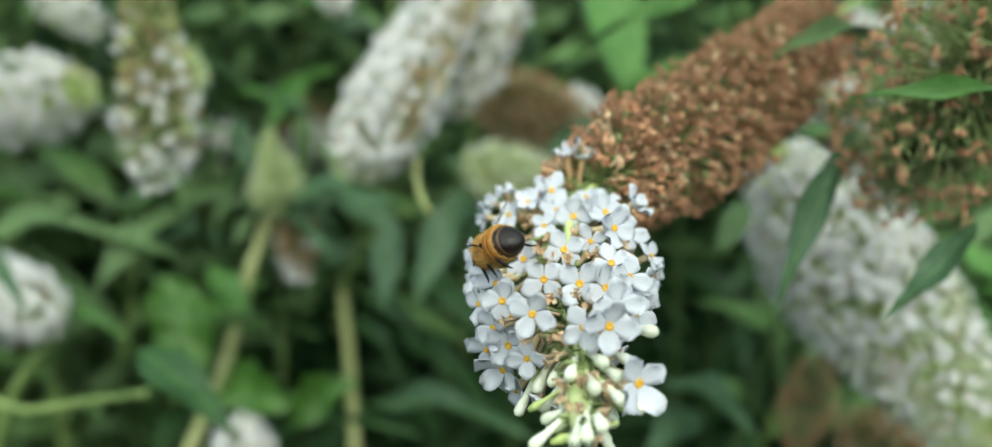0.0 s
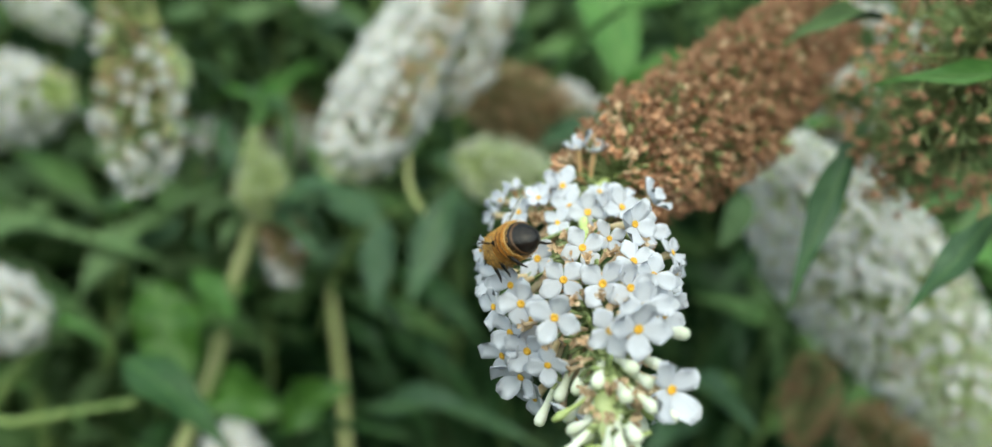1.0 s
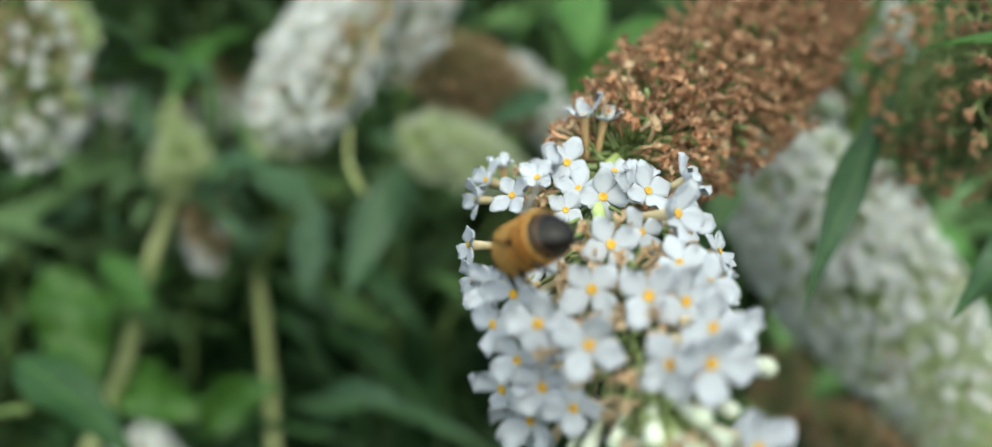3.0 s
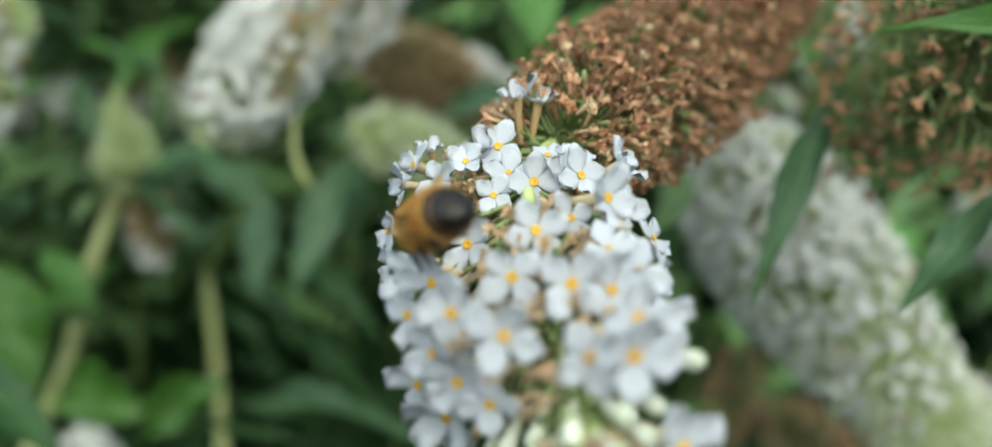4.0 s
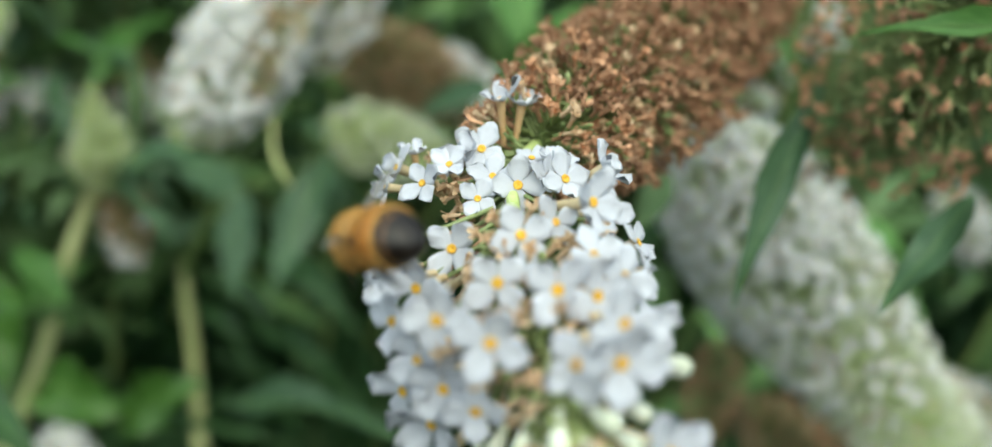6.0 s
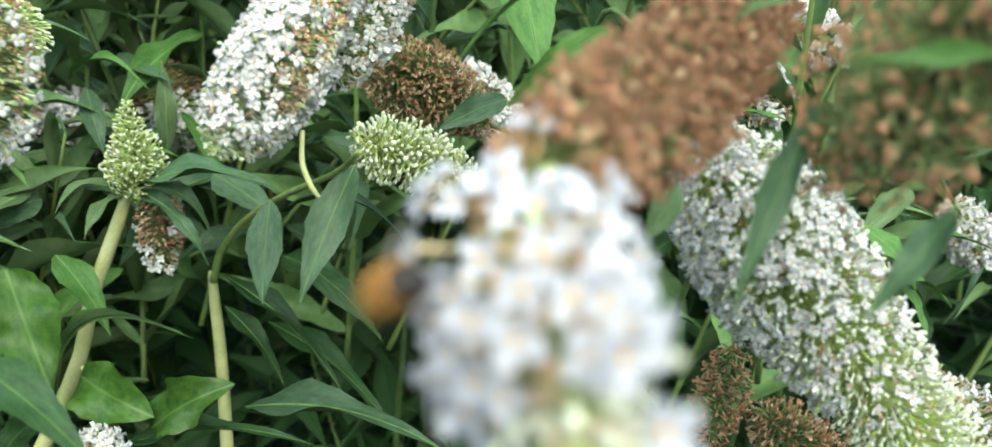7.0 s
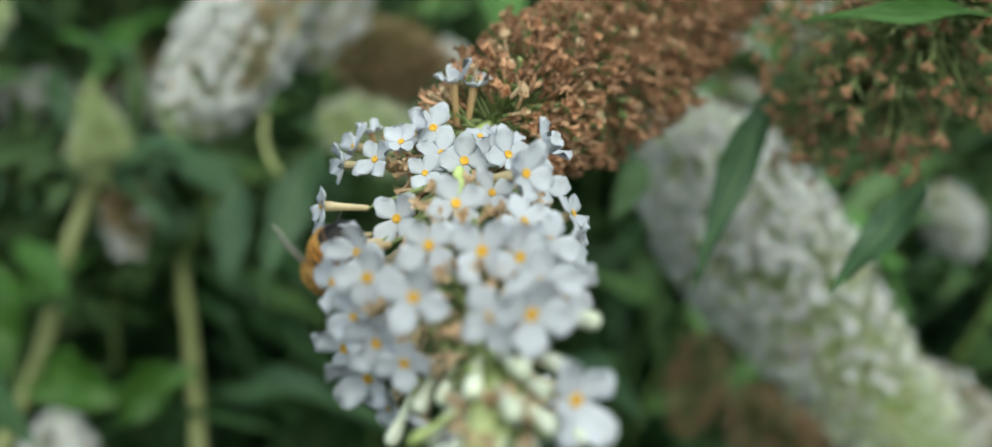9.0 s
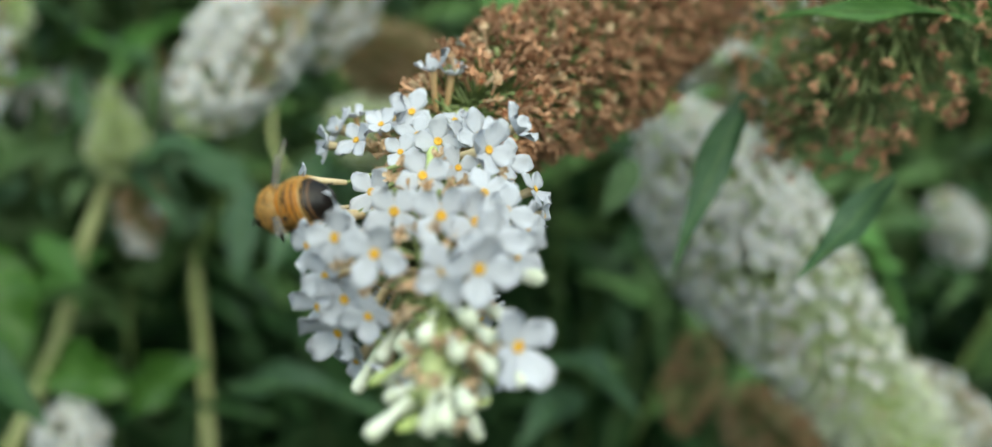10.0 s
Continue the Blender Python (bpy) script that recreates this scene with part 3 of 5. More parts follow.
# the open florets, whorl by whorl, then those that fade and the closed buds round the tip
CROWN = [
    ((0.0204, 0.2640, 1.1640), "trumpet", 0.98, (-0.12, -0.12, 1)),
    ((0.0249, 0.2640, 1.1632), "trumpet", 0.98, (0.12, -0.15, 1)),
    ((0.0156, 0.2560, 1.1550), "white", 1.0, (-0.25, -0.8, 0.55)),
    ((0.0119, 0.2580, 1.1532), "white", 0.9, (-0.5, -0.55, 0.65)),
    ((0.0030, 0.2660, 1.1526), "trumpet", 0.8, (-0.2, -0.1, 1)),
    ((-0.0007, 0.2620, 1.1502), "white", 0.9, (-0.85, -0.3, 0.4)),
    ((-0.0031, 0.2580, 1.1468), "white", 0.8, (-0.95, -0.15, 0.1)),
    ((0.0035, 0.2500, 1.1493), "white", 0.85, (-0.5, -0.7, 0.4)),
    ((0.0207, 0.2430, 1.1503), "white", 1.08, (0, -0.88, 0.45)),
    ((0.0289, 0.2400, 1.1521), "white", 1.0, (0.3, -0.75, 0.5)),
    ((0.0286, 0.2190, 1.1523), "white", 1.0, (0.4, -0.85, 0.25)),
    ((0.0249, 0.2520, 1.1539), "white", 0.8, (0.1, -0.4, 0.9)),
    ((0.0294, 0.2500, 1.1534), "white", 0.8, (0.2, -0.4, 0.9)),
    ((0.0371, 0.2420, 1.1540), "white", 0.85, (0.6, -0.5, 0.5)),
]
CROWN += [
    ((0.0167, 0.2480, 1.1510), "white", 0.85, (-0.1, -0.8, 0.55)),
    ((0.0265, 0.2440, 1.1518), "white", 0.8, (0.35, -0.75, 0.5)),
    ((0.0335, 0.2280, 1.1490), "white", 0.9, (0.55, -0.75, 0.3)),
    ((0.0088, 0.2520, 1.1526), "white", 0.8, (-0.35, -0.6, 0.7)),
    ((0.0233, 0.2220, 1.1483), "white", 0.8, (0.1, -0.9, 0.4)),
    ((0.0128, 0.2400, 1.1484), "white", 0.75, (-0.2, -0.8, 0.5)),
]
FADING = [
    ((0.0088, 0.2580, 1.1498), "faded", 1.04),
    ((0.0062, 0.2640, 1.1519), "faded", 1.04),
    ((0.0101, 0.2480, 1.1483), "faded", 0.96),
    ((0.0352, 0.2630, 1.1519), "faded", 0.96),
    ((0.0251, 0.2440, 1.1483), "faded", 0.88),
    ((0.0117, 0.1900, 1.1432), "faded", 0.96),
    ((0.0175, 0.1900, 1.1445), "faded", 0.88),
    ((0.0019, 0.1940, 1.1371), "faded", 0.96),
    ((0.0059, 0.1920, 1.1336), "faded", 1.04),
    ((0.0323, 0.2240, 1.1470), "faded", 1.04),
    ((0.0339, 0.2260, 1.1446), "faded", 1.04),
    ((0.0233, 0.1820, 1.1323), "faded", 0.80),
]
MIDDLE = [
    ((0.0162, 0.2150, 1.1479), "white", 1.0, (0, -0.92, 0.38)),
    ((0.0070, 0.2290, 1.1420), "white", 1.0, (-0.3, -0.88, 0.3)),
    ((-0.0065, 0.2320, 1.1437), "white", 0.8, (-0.95, -0.25, 0.1)),
    ((-0.0057, 0.2300, 1.1375), "white", 0.8, (-0.9, -0.35, -0.05)),
    ((0.0109, 0.2040, 1.1436), "white", 1.0, (-0.1, -0.96, 0.22)),
    ((0.0185, 0.1980, 1.1443), "white", 1.05, (0, -0.98, 0.18)),
    ((0.0271, 0.2110, 1.1456), "white", 1.0, (0.3, -0.8, 0.45)),
    ((0.0306, 0.2060, 1.1436), "white", 1.05, (0.45, -0.83, 0.3)),
    ((0.0354, 0.2120, 1.1392), "white", 0.9, (0.75, -0.62, 0.2)),
    ((0.0390, 0.2260, 1.1436), "white", 0.85, (0.8, -0.35, 0.45)),
    ((0.0409, 0.2260, 1.1383), "white", 0.8, (0.9, -0.35, 0.1)),
    ((0.0243, 0.1980, 1.1433), "white", 1.0, (0.25, -0.93, 0.25)),
]
LOWER = [
    ((0.0000, 0.2150, 1.1395), "white", 0.95, (-0.5, -0.82, 0.1)),
    ((-0.0030, 0.2220, 1.1390), "white", 0.85, (-0.75, -0.6, 0.1)),
    ((0.0040, 0.2080, 1.1335), "white", 0.95, (-0.4, -0.9, 0)),
    ((0.0014, 0.1960, 1.1409), "white", 1.0, (-0.3, -0.93, 0.15)),
    ((-0.0040, 0.2090, 1.1363), "white", 0.9, (-0.8, -0.55, 0.1)),
    ((0.0077, 0.1890, 1.1401), "white", 1.0, (-0.12, -0.98, 0.08)),
    ((0.0260, 0.1900, 1.1419), "white", 1.05, (0.3, -0.92, 0.2)),
    ((0.0310, 0.1950, 1.1384), "white", 1.0, (0.55, -0.8, 0.1)),
    ((0.0182, 0.1840, 1.1389), "white", 1.0, (-0.05, -0.99, 0.05)),
    ((0.0233, 0.1820, 1.1397), "white", 1.1, (0.15, -0.98, 0.05)),
]
LOWER_SIDES = [
    ((-0.0006, 0.2030, 1.1323), "white", 0.95, (-0.65, -0.75, 0)),
    ((-0.0022, 0.2100, 1.1245), "white", 1.0, (-0.75, -0.6, -0.1)),
    ((0.0028, 0.1990, 1.1295), "white", 1.0, (-0.45, -0.88, -0.05)),
    ((0.0016, 0.2030, 1.1221), "white", 1.0, (-0.6, -0.75, -0.25)),
    ((0.0068, 0.1940, 1.1282), "white", 0.9, (-0.3, -0.92, -0.2)),
    ((0.0047, 0.2050, 1.1162), "white", 0.9, (-0.6, -0.6, -0.5)),
    ((0.0291, 0.1780, 1.1288), "white", 1.15, (0.35, -0.92, 0.1)),
]
TIPS = [(p, "stalkbud", 1.0) for p in (
    (0.0053, 0.1970, 1.1146),
    (0.0092, 0.1930, 1.1218),
    (0.0122, 0.1880, 1.1253),
    (0.0153, 0.1800, 1.1298),
    (0.0196, 0.1730, 1.1297),
    (0.0219, 0.1800, 1.1326),
    (0.0248, 0.1780, 1.1303),
    (0.0328, 0.1860, 1.1372),
    (0.0292, 0.1760, 1.1240),
    (0.0078, 0.1720, 1.1183),
    (0.0175, 0.1660, 1.1227),
    (0.0151, 0.1660, 1.1219),
    (0.0205, 0.1670, 1.1245),
    (0.0250, 0.1740, 1.1269),
    (0.0274, 0.1840, 1.1317),
)]
MAIN_SPIKE = panicle("flower_panicle", "drooping white butterfly-bush flower spike with withered brown base", MAIN, 24000, main_mix, 3, lean=0.25, gap=0.0055, scale=1.28, stem_r=0.002, stem_mat=M_GREENBUD, anchors=CROWN + FADING + MIDDLE + LOWER + LOWER_SIDES + TIPS, twig_mat=M_POD, front=True, single=240, clear=[((0.0221, 0.2580, 1.1580), 0.0075), ((0.0244, 0.2580, 1.1575), 0.0075), ((0.0221, 0.2520, 1.1546), 0.006)])


stalk(MAIN_SPIKE, [tuple(Vector(p) - Vector(MAIN[0][:3])) for p in ((0.0180, 0.2010, 1.1335), (0.0180, 0.1880, 1.1285), (0.0172, 0.1780, 1.1240), (0.0165, 0.1710, 1.1215))], [0.0022, 0.0027, 0.0029, 0.0016], M_BUDSTALK, "growing_tip", "pale green growing tip of the spike")


def white_then_bud(a, b, w="small", g="stick"):
    return lambda u, r: r.choice((g, "faded", "green")) if r.random() < 0.14 else clean_mix(u, r, a, b, w, g)


def clean_mix(u, r, a, b, w, g):
    if u < a:
        return w
    return g if u > b or r.random() > (b - u) / (b - a) else w


def mixed(p, a="small", b="spent"):
    return lambda u, r: a if r.random() < p else b


def some(*pts):
    return [(*p, r) for p, r in pts]


panicle("withered_panicle", "withered brown flower spike with loose green branchlets", some(((0.2059, 0.3300, 1.2217), 0.024), ((0.1687, 0.3050, 1.1984), 0.030), ((0.1511, 0.3100, 1.1746), 0.030), ((0.1547, 0.3450, 1.1517), 0.021), ((0.1548, 0.3700, 1.1287), 0.008)), 9000, loose, 5, gap=0.0066, rough=0.9, scale=0.84, single=280)
panicle("flower_panicle", "white flower spike fading to greenish buds at its tip", some(((0.1511, 0.5000, 1.1336), 0.0140), ((0.1683, 0.4900, 1.1031), 0.0330), ((0.1905, 0.4800, 1.0726), 0.0390), ((0.2161, 0.4700, 1.0420), 0.0350), ((0.2463, 0.4600, 1.0043), 0.0290), ((0.2805, 0.4500, 0.9657), 0.0240), ((0.3113, 0.4400, 0.9303), 0.0100)), 9000, white_then_bud(0.22, 0.74, "small", "knob"), 8, lean=0.1, gap=0.0042, scale=0.86, rough=0.35, twig_mat=M_GREENBUD, band=((0.72, -0.66, -0.1), 0.76, ("knob", "knob", "stick", "small", "none"), 0.85))
panicle("flower_panicle", "hanging white flower spike with a green budded tip", some(((-0.0179, 0.6200, 1.2231), 0.016), ((-0.0426, 0.6000, 1.1935), 0.022), ((-0.0590, 0.5800, 1.1625), 0.026), ((-0.0749, 0.5650, 1.1361), 0.024), ((-0.0872, 0.5550, 1.1203), 0.017), ((-0.0949, 0.5500, 1.1109), 0.004)), 5000, white_then_bud(0.74, 0.88, "small", "stick"), 9, lean=0.15, gap=0.0044, scale=0.95, twig_mat=M_PALEBUD, single=200, band=((0.75, -0.6, 0.3), 0.84, ("faded", "faded", "green", "small", "small"), 0.6))
panicle("flower_panicle", "white flower spike with fading brown florets", some(((0.0132, 0.6600, 1.2191), 0.013), ((-0.0067, 0.6400, 1.1876), 0.017), ((-0.0220, 0.6300, 1.1610), 0.017), ((-0.0295, 0.6200, 1.1446), 0.008)), 960, mixed(0.75, "small", "faded"), 10, gap=0.0046, held=True, twig_mat=M_GREENBUD, scale=0.95, single=150)
panicle("budded_panicle", "pale green flower spike of closed white-tipped buds", some(((0.0567, 0.6600, 1.0738), 0.0099), ((0.0344, 0.6500, 1.0873), 0.0178), ((0.0093, 0.6400, 1.0987), 0.0193), ((-0.0107, 0.6300, 1.1064), 0.0158), ((-0.0230, 0.6250, 1.1116), 0.0059)), 1900, mixed(0.85, "stick", "knob"), 11, gap=0.0042, scale=1.2, rough=0.5, twig_mat=M_GREENBUD, single=250)
panicle("withered_panicle", "dark brown withered flower spike", some(((0.0745, 0.7400, 1.1068), 0.012), ((0.0448, 0.7300, 1.1261), 0.026), ((0.0166, 0.7200, 1.1400), 0.028), ((-0.0080, 0.7100, 1.1468), 0.02), ((-0.0188, 0.7050, 1.1490), 0.006)), 1800, lambda u, r: r.choice(("cluster", "spent", "faded", "faded", "pod")), 12, gap=0.0052, rough=0.7, single=80, held=True)
panicle("flower_panicle", "white flower spike behind a withered one", some(((0.0627, 0.8200, 1.1387), 0.012), ((0.0750, 0.8100, 1.1243), 0.02), ((0.0926, 0.8000, 1.0998), 0.02), ((0.1024, 0.7900, 1.0754), 0.008)), 900, mixed(0.85), 13, gap=0.0055, single=80, held=True, twig_mat=M_GREENBUD, scale=1.2)
panicle("budded_panicle", "upright green flower spike of closed buds", some(((-0.1885, 0.7580, 1.0496), 0.012), ((-0.1832, 0.7570, 1.0617), 0.020), ((-0.1816, 0.7550, 1.0808), 0.018), ((-0.1843, 0.7530, 1.1018), 0.010), ((-0.1838, 0.7500, 1.1190), 0.003)), 1500, mixed(0.85, "stick", "green"), 14, gap=0.0042, scale=1.1, lean=0.55, rough=0.7, single=120, twig_mat=M_GREENBUD)
panicle("withered_panicle", "small hanging spike of brown and cream withered florets", some(((-0.1696, 0.7650, 1.0531), 0.01), ((-0.1680, 0.7630, 1.0317), 0.017), ((-0.1671, 0.7600, 1.0103), 0.016), ((-0.1662, 0.7550, 0.9894), 0.008)), 720, lambda u, r: r.choice(("spent", "faded")) if r.random() < 1.25 - u else "small", 15, gap=0.006, single=80)
panicle("flower_panicle", "far white flower spike among leaves", some(((-0.3191, 0.9500, 1.0589), 0.012), ((-0.2932, 0.9400, 1.0721), 0.028), ((-0.2681, 0.9300, 1.0794), 0.028), ((-0.2447, 0.9200, 1.0667), 0.01)), 1020, mixed(0.85), 16, gap=0.0065, single=80, held=True, twig_mat=M_GREENBUD, scale=1.2)
panicle("flower_panicle", "far flower spike, half brown and half white", some(((-0.2069, 0.9500, 1.1301), 0.015), ((-0.1949, 0.9400, 1.1081), 0.028), ((-0.1830, 0.9300, 1.0834), 0.028), ((-0.1767, 0.9200, 1.0617), 0.012)), 1020, lambda u, r: "spent" if u < 0.5 else "small", 17, gap=0.0065, single=80, held=True, twig_mat=M_GREENBUD)
panicle("budded_panicle", "green budded flower spike with a brown base", some(((-0.2568, 0.7000, 1.1481), 0.012), ((-0.2443, 0.7000, 1.1605), 0.022), ((-0.2336, 0.7000, 1.1747), 0.018), ((-0.2289, 0.7000, 1.1847), 0.006)), 900, mixed(0.8, "stick", "green"), 18, gap=0.0042, scale=1.15, single=80, held=True, twig_mat=M_GREENBUD)
panicle("flower_panicle", "round white flower spike", some(((-0.4490, 0.7800, 1.1286), 0.02), ((-0.4001, 0.7700, 1.1399), 0.034), ((-0.3582, 0.7600, 1.1458), 0.03), ((-0.3271, 0.7500, 1.1566), 0.01)), 1440, white_then_bud(0.8, 0.95, "small", "green"), 19, gap=0.0055, single=80, held=True, twig_mat=M_GREENBUD, scale=1.2)
panicle("flower_panicle", "hanging flower spike with white edges and a brown middle", some(((-0.2070, 0.5600, 1.2371), 0.011), ((-0.2060, 0.5600, 1.2009), 0.017), ((-0.2040, 0.5600, 1.1600), 0.023), ((-0.2057, 0.5600, 1.1256), 0.02), ((-0.2114, 0.5600, 1.1022), 0.006)), 1560, lambda u, r: r.choice(("spent", "faded", "green")) if r.random() < 1.05 - u * 1.1 else "small", 20, gap=0.007, single=120)
panicle("flower_panicle", "white flower spike low in the leaves", some(((-0.3706, 0.6200, 1.0294), 0.02), ((-0.3458, 0.6200, 1.0157), 0.026), ((-0.3151, 0.6100, 1.0096), 0.022), ((-0.2960, 0.6100, 1.0050), 0.008)), 960, mixed(0.95), 21, gap=0.0055, held=True, single=120, twig_mat=M_GREENBUD, scale=1.2)
panicle("flower_panicle", "small white flower head below broad leaves", some(((-0.1776, 0.6000, 0.8857), 0.012), ((-0.1767, 0.6000, 0.9113), 0.018), ((-0.1764, 0.6000, 0.9280), 0.012), ((-0.1763, 0.6000, 0.9339), 0.004)), 660, mixed(0.95), 22, gap=0.005, held=True, single=120, twig_mat=M_GREENBUD, scale=1.2)
panicle("flower_panicle", "white flower spike seen past leaves", some(((0.4725, 0.7500, 1.0420), 0.01), ((0.4838, 0.7500, 1.0256), 0.02), ((0.4956, 0.7500, 1.0063), 0.02), ((0.5046, 0.7500, 0.9867), 0.008)), 540, mixed(0.9), 23, gap=0.0055, single=80, held=True, twig_mat=M_GREENBUD, scale=1.2)
panicle("withered_panicle", "brown withered flower spike low in the shade", some(((0.3044, 0.5700, 0.8783), 0.0115), ((0.2688, 0.5600, 0.9126), 0.0218), ((0.2399, 0.5500, 0.9404), 0.0218), ((0.2218, 0.5500, 0.9578), 0.0092)), 1320, lambda u, r: r.choice(("spent", "spent", "pod", "faded")), 24, gap=0.005)
panicle("withered_panicle", "dark brown withered flower spike hanging in the shade", some(((0.2078, 0.5600, 0.9923), 0.010), ((0.2014, 0.5550, 0.9731), 0.016), ((0.1951, 0.5500, 0.9549), 0.015), ((0.1921, 0.5450, 0.9345), 0.006)), 900, lambda u, r: r.choice(("cluster", "spent", "pod")), 31, gap=0.0055, rough=0.7, single=80, held=True)
panicle("flower_panicle", "white flower spike turning brown on one side", some(((0.3224, 0.5300, 0.9780), 0.010), ((0.3385, 0.5200, 0.9636), 0.016), ((0.3543, 0.5100, 0.9494), 0.016), ((0.3652, 0.5000, 0.9378), 0.006)), 900, mixed(0.7, "small", "faded"), 32, gap=0.0046, single=100, held=True, twig_mat=M_GREENBUD, scale=0.9)
panicle("flower_panicle", "far pale flower spike with fading florets", some(((0.2099, 0.6500, 1.1573), 0.012), ((0.2331, 0.6500, 1.1453), 0.02), ((0.2518, 0.6500, 1.1371), 0.02), ((0.2707, 0.6500, 1.1289), 0.008)), 660, mixed(0.5, "small", "faded"), 25, gap=0.0055, held=True, twig_mat=M_GREENBUD, scale=1.2)
panicle("flower_panicle", "far white flower spike above the brown ones", some(((0.2615, 0.7200, 1.2001), 0.012), ((0.2923, 0.7200, 1.1873), 0.02), ((0.3238, 0.7200, 1.1743), 0.02), ((0.3451, 0.7200, 1.1655), 0.008)), 660, mixed(0.75), 26, gap=0.0055, single=80, held=True, twig_mat=M_GREENBUD, scale=1.2)

panicle("flower_panicle", "blurred white flower spike high in the shrub", some(((-0.3830, 0.8000, 1.2428), 0.012), ((-0.3665, 0.8000, 1.2222), 0.02), ((-0.3467, 0.8000, 1.2066), 0.016), ((-0.3345, 0.8000, 1.1935), 0.006)), 500, mixed(0.8, "small", "green"), 27, gap=0.0055, single=80, held=True, twig_mat=M_GREENBUD)
panicle("flower_panicle", "small white flower spike at the shrub's top", some(((-0.1514, 0.8500, 1.2399), 0.01), ((-0.1434, 0.8500, 1.2262), 0.014), ((-0.1354, 0.8500, 1.2124), 0.005)), 200, mixed(0.95), 28, gap=0.0055, single=80, held=True, twig_mat=M_GREENBUD)
panicle("flower_panicle", "last white florets on a withered spike", some(((0.1868, 0.4000, 1.2212), 0.006), ((0.1776, 0.3950, 1.2108), 0.009), ((0.1707, 0.3900, 1.2051), 0.004)), 60, mixed(0.5, "small", "faded"), 29, gap=0.006)


# ---- stems ----
def stem(label, pts, radii, mat):
    top = thing("stem", label, "stem", "stems of the shrub", pts[0])
    o = Vector(pts[0])
    stalk(top, [tuple(Vector(p) - o) for p in pts], radii, mat, "cane", k=12)
    return top


stem("thick pale yellow-green shrub stem", [(-0.1882, 0.7590, 1.0513), (-0.1968, 0.7590, 1.0278), (-0.2181, 0.7580, 0.9717), (-0.2313, 0.7570, 0.9217), (-0.2527, 0.7550, 0.8712), (-0.2779, 0.7500, 0.8108), (-0.3021, 0.7500, 0.6890)], [0.0034, 0.005, 0.0055, 0.0057, 0.006, 0.0063, 0.007], M_STEM)
stem("pale upright shrub stem", [(-0.1368, 0.7950, 0.9777), (-0.1358, 0.7950, 0.9537), (-0.1318, 0.7900, 0.9065), (-0.1294, 0.7850, 0.8416), (-0.1280, 0.7800, 0.7749), (-0.1301, 0.7800, 0.6534)], [0.0032, 0.0044, 0.005, 0.0053, 0.0055, 0.006], M_STEM)
stem("thin green arching side shoot", [(-0.1358, 0.7930, 0.9703), (-0.1270, 0.7800, 0.9973), (-0.1040, 0.7500, 1.0296), (-0.0714, 0.7000, 1.0590), (-0.0338, 0.6200, 1.0889), (-0.0180, 0.5600, 1.1118)], [0.0032, 0.003, 0.0026, 0.0022, 0.002, 0.0016], M_TWIG)
stem("thin hooked green stalk", [(-0.0489, 0.5700, 1.1222), (-0.0489, 0.5650, 1.1055), (-0.0447, 0.5600, 1.0941), (-0.0401, 0.5600, 1.0867)], [0.0014, 0.0015, 0.0016, 0.0012], M_STEM)
stem("short pale leaf stalk", [(-0.2247, 0.7400, 0.9206), (-0.2158, 0.7300, 0.9069), (-0.2049, 0.7000, 0.8902)], [0.0018, 0.0018, 0.0016], M_STEM)
stem("slender stalk bearing the drooping spike", [MAIN[0][:3], (0.2038, 0.5000, 1.2265), (0.2809, 0.6200, 1.2797), (0.4228, 0.9000, 1.2820), (0.5233, 1.1000, 0.8479)], [0.002, 0.0025, 0.003, 0.004, 0.006], M_TWIG)


stem("slender stalk of a hanging spike", [(-0.2070, 0.5600, 1.2371), (-0.2080, 0.6000, 1.3000), (-0.2500, 0.9000, 1.3800), (-0.3500, 1.3000, 1.0000), (-0.4000, 1.5000, 0.0)], [0.0016, 0.002, 0.003, 0.004, 0.006], M_TWIG)


# ---- leaves set singly ----
def leaf(base, tip, width, face=(0, -0.5, 0.85), kind="leaf", form=0, label="dark green lance-shaped leaf", me=None):
    """One leaf from base to tip, its blade turned towards face."""
    b, t = Vector(base), Vector(tip)
    y = t - b
    ln = y.length
    y.normalize()
    z = Vector(face)
    z = (z - y * z.dot(y)).normalized()
    x = y.cross(z)
    m = Matrix((x * width, y * ln, z * ln * 0.9)).transposed().to_4x4()
    m.translation = b
    top = thing("leaf", label, "leaf", "leaves of the shrub")
    top.matrix_basis = m
    piece("blade", me or LEAVES[kind][form], top, Matrix())
    piece("midrib", RIBS[(0 if me is BROAD else 1) if me else form], top, Matrix())
    return top


leaf((0.1348, 0.3450, 1.1641), (0.1022, 0.3250, 1.0953), 0.0098, (-0.7, -0.7, 0.1), "leaf", 0, "long dark green lance-shaped leaf hanging down")
leaf((0.1648, 0.3100, 1.1345), (0.1269, 0.2900, 1.1059), 0.010, (-0.5, -0.7, 0.5), "leaf", 3, "narrow green leaf beside withered flowers")
leaf((0.1599, 0.2750, 1.1803), (0.1059, 0.2830, 1.1780), 0.0048, (0.0, -0.6, 0.8), "fresh", 0, "thin green leaf seen edge-on")
leaf((0.1536, 0.3600, 1.1953), (0.0968, 0.3400, 1.1861), 0.0052, (0.0, -0.4, 0.9), "pale", 1, "thin curved green leaf over withered flowers")
leaf((0.1541, 0.5200, 1.2176), (0.0285, 0.5000, 1.1642), 0.008, (0.2, -0.5, 0.8), "fresh", 2, "long thin arching green leaf")
leaf((0.0702, 0.6200, 1.2330), (0.0853, 0.5800, 1.1526), 0.038, (0.1, -0.9, 0.2), "fresh", 0, "broad fresh green leaf behind the flowers")
